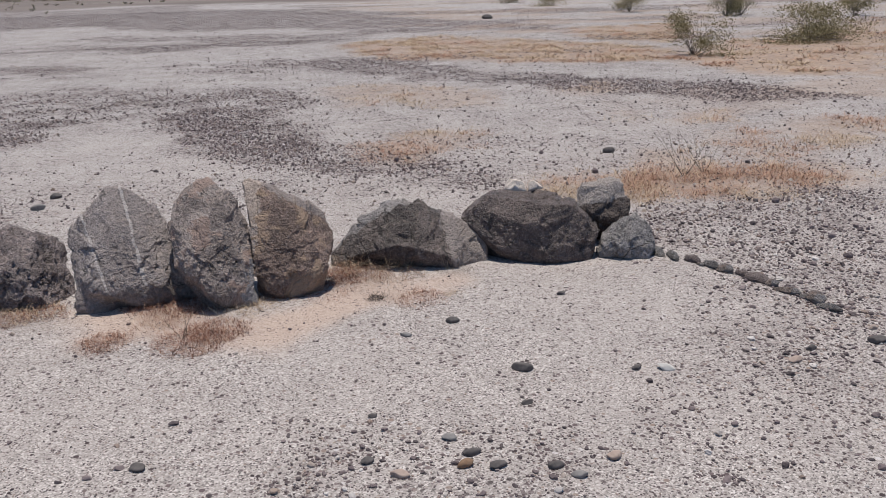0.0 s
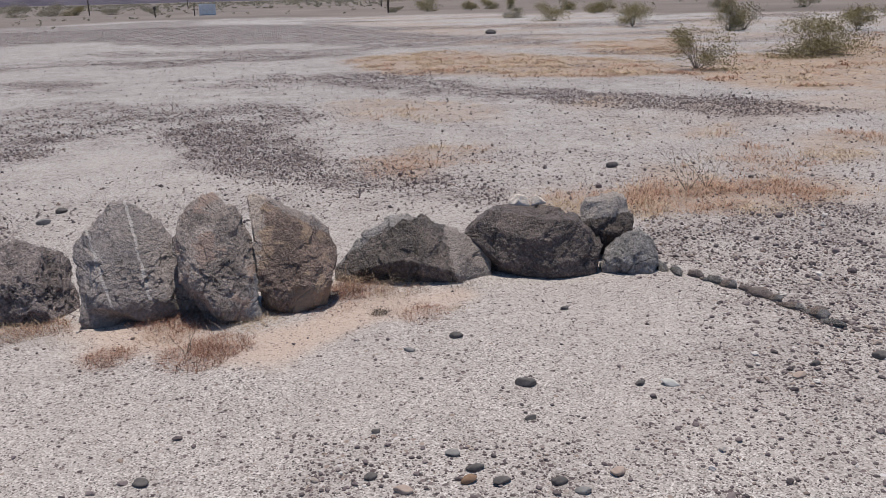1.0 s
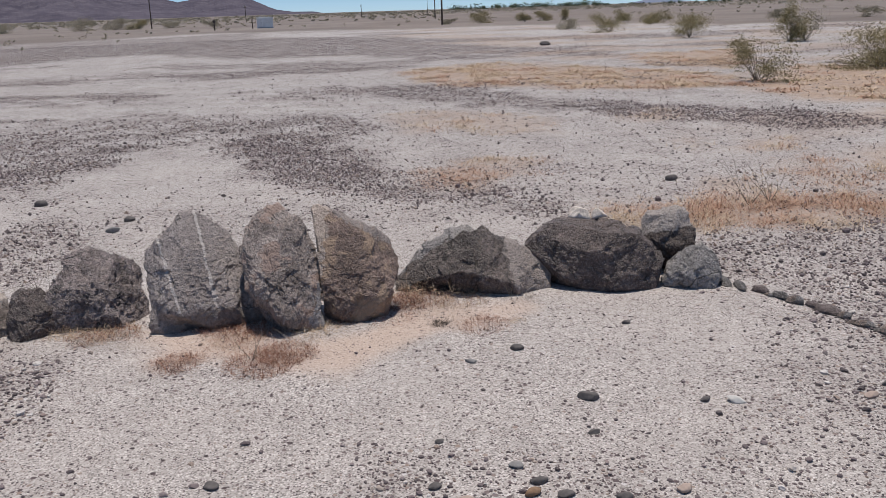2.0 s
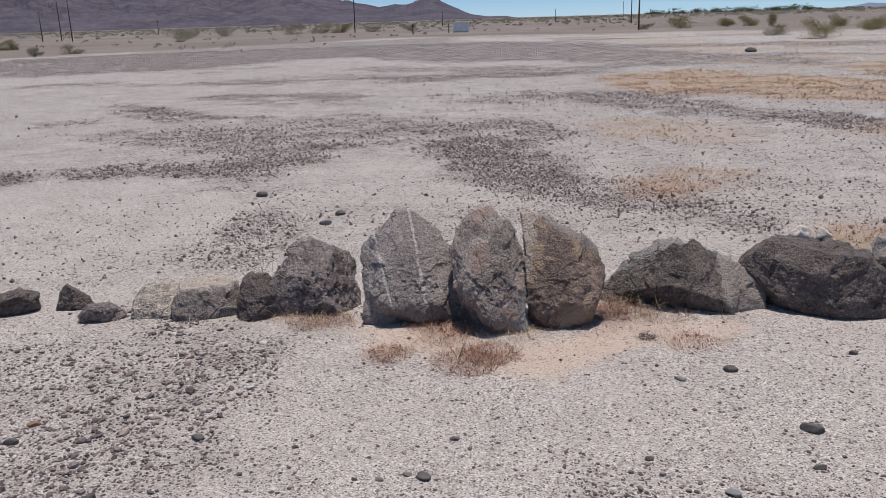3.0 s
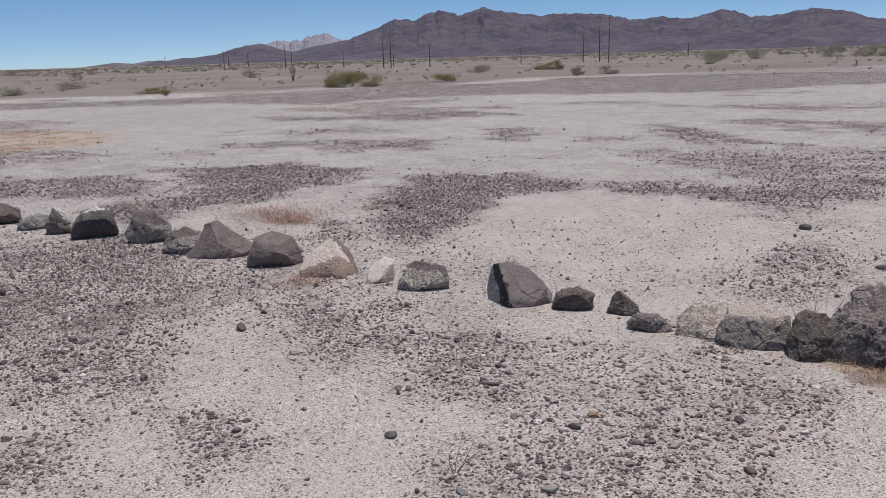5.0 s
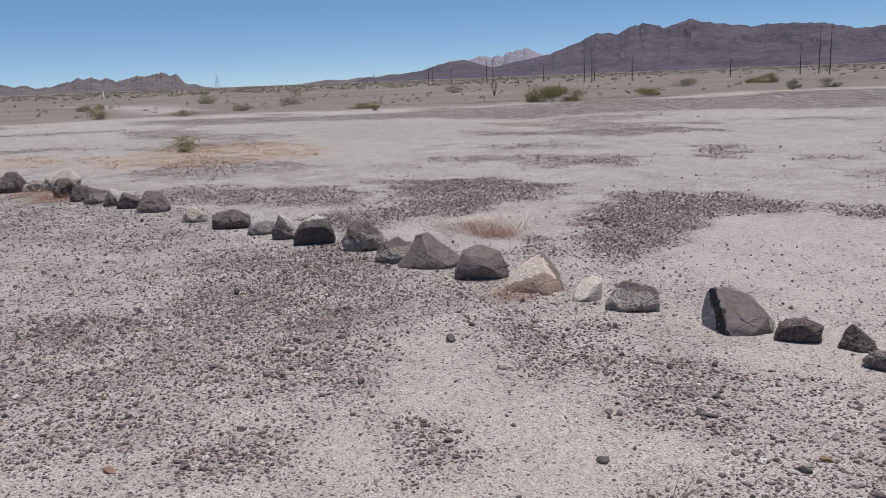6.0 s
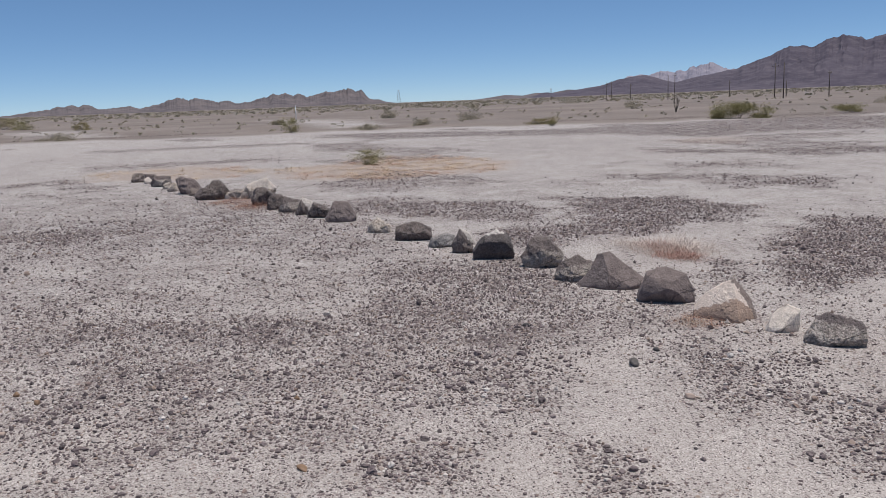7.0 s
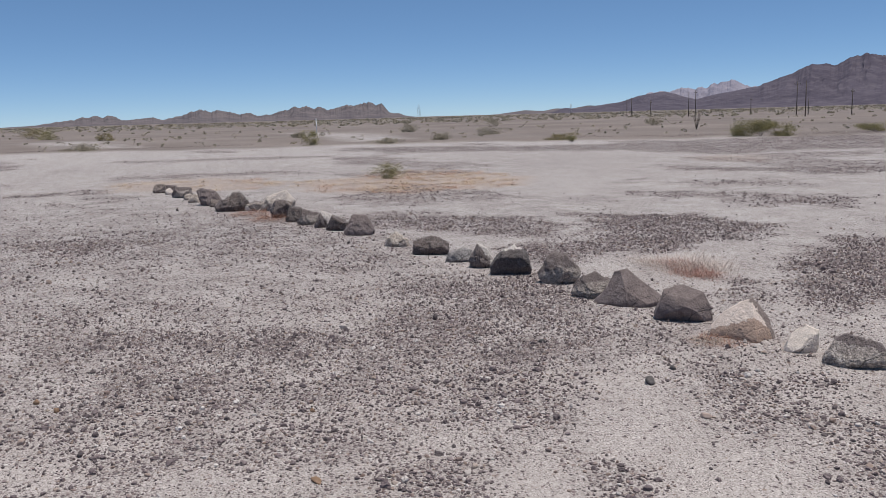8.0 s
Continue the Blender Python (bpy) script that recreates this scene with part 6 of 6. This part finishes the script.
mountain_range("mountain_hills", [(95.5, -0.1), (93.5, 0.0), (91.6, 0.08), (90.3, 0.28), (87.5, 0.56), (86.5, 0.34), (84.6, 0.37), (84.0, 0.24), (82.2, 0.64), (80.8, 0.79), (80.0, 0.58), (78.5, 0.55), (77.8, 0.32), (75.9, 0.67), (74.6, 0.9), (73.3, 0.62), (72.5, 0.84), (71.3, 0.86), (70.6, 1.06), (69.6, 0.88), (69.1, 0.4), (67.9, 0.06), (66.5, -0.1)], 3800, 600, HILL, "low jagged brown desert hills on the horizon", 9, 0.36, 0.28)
mountain_range("mountain_back", [(54.5, 0.3), (52.6, 0.8), (51.6, 1.14), (50.3, 1.33), (48.7, 1.41), (47.5, 1.5), (46.4, 1.63), (45.6, 1.45), (44.7, 1.32), (43.0, 1.0)], 4600, 500, PALE_HAZE_MT, "pinkish mountain behind the dark range, paled by painted haze", 13, 0.3, 0.16)
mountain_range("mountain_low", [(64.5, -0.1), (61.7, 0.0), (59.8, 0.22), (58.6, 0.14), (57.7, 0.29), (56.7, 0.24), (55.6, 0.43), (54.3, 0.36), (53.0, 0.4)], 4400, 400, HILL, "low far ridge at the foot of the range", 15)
mountain_range("mountain_blue", [(-17.5, -0.2), (-19.4, -0.15), (-21.5, 0.02), (-22.5, 0.22), (-23.8, 0.12), (-26.5, -0.1), (-28.1, -0.12), (-29.6, 0.05), (-31.7, -0.1), (-35, 0.1), (-40, -0.1)], 4700, 300, BLUE_HAZE_MT, "faint mountains far on the horizon in painted blue haze", 19)


# ---- poles, tower, cabinet and posts far off ----
def utility_pole(x, y, h, seed, arm=2.0, turn=0.0, lean=0.0):
    root = tagged(new("utility_pole"), "dark wooden utility pole with a crossarm on the plain", "utility pole", "power line poles")
    root.matrix_world = pose(x, y, float(ground_z(x, y)), 0, lean, turn)
    part("pole", rod_mesh("pole", [((0, 0, -0.3), (0, 0, h), 0.095, 0.065)], POLE_WOOD, 8), root)
    if arm:
        bar = part("crossarm", box_mesh("crossarm", arm, 0.09, 0.10, POLE_WOOD, 0.02, (0, 0.1, h - 0.6)), root)
        for s in (-0.45, 0.0, 0.45):
            part("insulator", rod_mesh("insulator", [((s * arm, 0.1, h - 0.53), (s * arm, 0.1, h - 0.3), 0.06, 0.04)], GLAZE, 6), bar, "small glazed insulator")
    return root


for k, (x, y, h, arm, turn) in enumerate([
        (-25.4, 145.6, 9.4, 0.9, 75), (14.5, 92.6, 9.0, 2.2, 80), (21.9, 147.3, 10.0, 2.2, 80), (22.9, 145.5, 10.0, 0, 80), (-81.7, 152.6, 9.1, 0.5, 40), (-72.1, 138.1, 8.3, 0.5, 40), (-84.5, 151.0, 5.7, 0.4, 40),
        (-105.2, 127.4, 4.6, 0.5, 30), (-119.1, 129.2, 6.5, 1.2, 30), (-100.0, 110.3, 5.8, 0, 30), (-120.5, 133.9, 3.1, 0, 30), (-163.8, 161.9, 4.3, 0.6, 30), (-157.6, 136.1, 5.8, 0, 30), (-151.4, 132.7, 6.0, 0.6, 30)]):
    utility_pole(x, y, h, k, arm, turn, 1.6 if k == 0 else 0.0)
for k, (x, y, h, arm, turn) in enumerate([
        (-184.3, 138.2, 5.0, 0.5, 30), (-183.5, 139.1, 5.2, 0, 30), (-180.5, 143.1, 4.4, 0.5, 30), (-93.4, 141.8, 3.6, 0.8, 30), (-87.8, 212.6, 3.9, 0.8, 30), (-14.5, 208.0, 4.0, 0.8, 60), (14.3, 229.5, 3.4, 0.8, 80), (42.0, 300.0, 6.0, 1.6, 80)]):
    utility_pole(x, y, h, 20 + k, arm, turn)


def lattice_tower(x, y, h):
    root = tagged(new("lattice_tower"), "slender steel lattice power tower on the horizon", "tower", "power line towers")
    root.location = (x, y, float(ground_z(x, y)))
    w = h * 0.13
    for sx, sy in ((-1, -1), (1, -1), (1, 1), (-1, 1)):
        part("leg", rod_mesh("leg", [((sx * w, sy * w, 0), (sx * w * 0.25, sy * w * 0.25, h), 0.15, 0.10)], STEEL, 5), root)
    for k in range(5):
        z0, z1 = h * k / 5, h * (k + 1) / 5
        a, b = w * (1 - 0.75 * k / 5), w * (1 - 0.75 * (k + 1) / 5)
        part("brace", rod_mesh("brace", [((-a, -a, z0), (b, -b, z1), 0.08, 0.08), ((a, -a, z0), (-b, -b, z1), 0.08, 0.08), ((-a, a, z0), (b, b, z1), 0.08, 0.08), ((a, a, z0), (-b, b, z1), 0.08, 0.08)], STEEL, 4), root)
    for z in (0.72, 0.86, 0.98):
        part("crossarm", rod_mesh("crossarm", [((-h * 0.13, 0, z * h), (h * 0.13, 0, z * h), 0.11, 0.11)], STEEL, 4), root)


lattice_tower(-1382, 584, 23)
lattice_tower(-1254, 823, 16)


def cabinet(x, y):
    root = tagged(new("utility_cabinet"), "white metal utility cabinet standing on the plain", "cabinet")
    root.matrix_world = pose(x, y, float(ground_z(x, y)), 0, 0, 8)
    part("body", box_mesh("body", 2.0, 0.9, 1.25, WHITE, 0.03, (0, 0, 0.66)), root)
    part("base", box_mesh("base", 2.1, 1.0, 0.12, STEEL, 0.02, (0, 0, 0.04)), root, "grey concrete-coloured base")
    part("roof", box_mesh("roof", 2.12, 1.0, 0.08, WHITE, 0.02, (0, 0, 1.33)), root)
    for k in range(3):
        leaf = part("door", box_mesh("door", 0.6, 0.04, 1.05, WHITE, 0.012, (-0.64 + 0.64 * k, -0.462, 0.66)), root)
        part("handle", box_mesh("handle", 0.03, 0.05, 0.16, STEEL, 0.008, (-0.42 + 0.64 * k, -0.50, 0.70)), leaf, "small grey steel handle")
    for s in (-0.6, 0.0, 0.5):
        part("vent", rod_mesh("vent", [((s, 0, 1.36), (s, 0, 1.5), 0.09, 0.07)], STEEL, 8), root, "small grey roof vent")


cabinet(-5.58, 113.4)


def post(x, y, h, mat, label, plate=False):
    root = tagged(new("marker_post"), label, "post")
    root.location = (x, y, float(ground_z(x, y)))
    part("shaft", rod_mesh("shaft", [((0, 0, -0.1), (0, 0, h), 0.07, 0.06)], mat, 7), root)
    part("cap", rod_mesh("cap", [((0, 0, h), (0, 0, h + 0.12), 0.10, 0.08)], mat, 7), root)
    if plate:
        part("plate", box_mesh("plate", 0.34, 0.05, 0.30, mat, 0.01, (0, -0.07, h - 0.1)), root)


post(-11.3, 106.7, 1.15, POLE_WOOD, "short dark wooden post on the plain", True)
post(-7.1, 112.0, 1.05, POLE_WOOD, "short dark post beside the white cabinet")
post(-107.2, 30.1, 1.7, WHITE, "white marker post beside a sandy track")


# ---- the nearest larger pebbles, one by one on the ground ----
def single_pebbles():
    rng = np.random.default_rng(77)
    shapes = []
    for k in range(8):
        v, f = ICO[2]
        r = 1 + 0.45 * fbm(v[:, 0] * 1.5 + k * 3, v[:, 1] * 1.5, v[:, 2] * 1.5, k, 3)
        shapes.append(mesh_from("pebble", chipped(v * r[:, None], rng) * (0.58, rng.uniform(0.36, 0.5), rng.uniform(0.24, 0.36)), f, PEBBLE_MAT, True))
    n = 5000
    a, r = np.radians(rng.uniform(-38, 96, n)), np.sqrt(rng.uniform(2.1 ** 2, 4.6 ** 2, n))
    x, y = -np.sin(a) * r, np.cos(a) * r
    keep = np.flatnonzero(rng.random(n) < 1.6 * gravel_cover(x, y) ** 2)[:300]
    z = ground_z(x, y)
    for k, i in enumerate(keep):
        s = min(0.019 * (1 - rng.random()) ** -0.22, 0.034)
        ob = part("pebble", shapes[k % 8], ground)
        ob.matrix_world = pose(x[i], y[i], z[i] + 0.1 * s, rng.normal(0, 9), rng.normal(0, 9), rng.uniform(0, 360)) @ Matrix.Diagonal((s, s, s, 1))


single_pebbles()
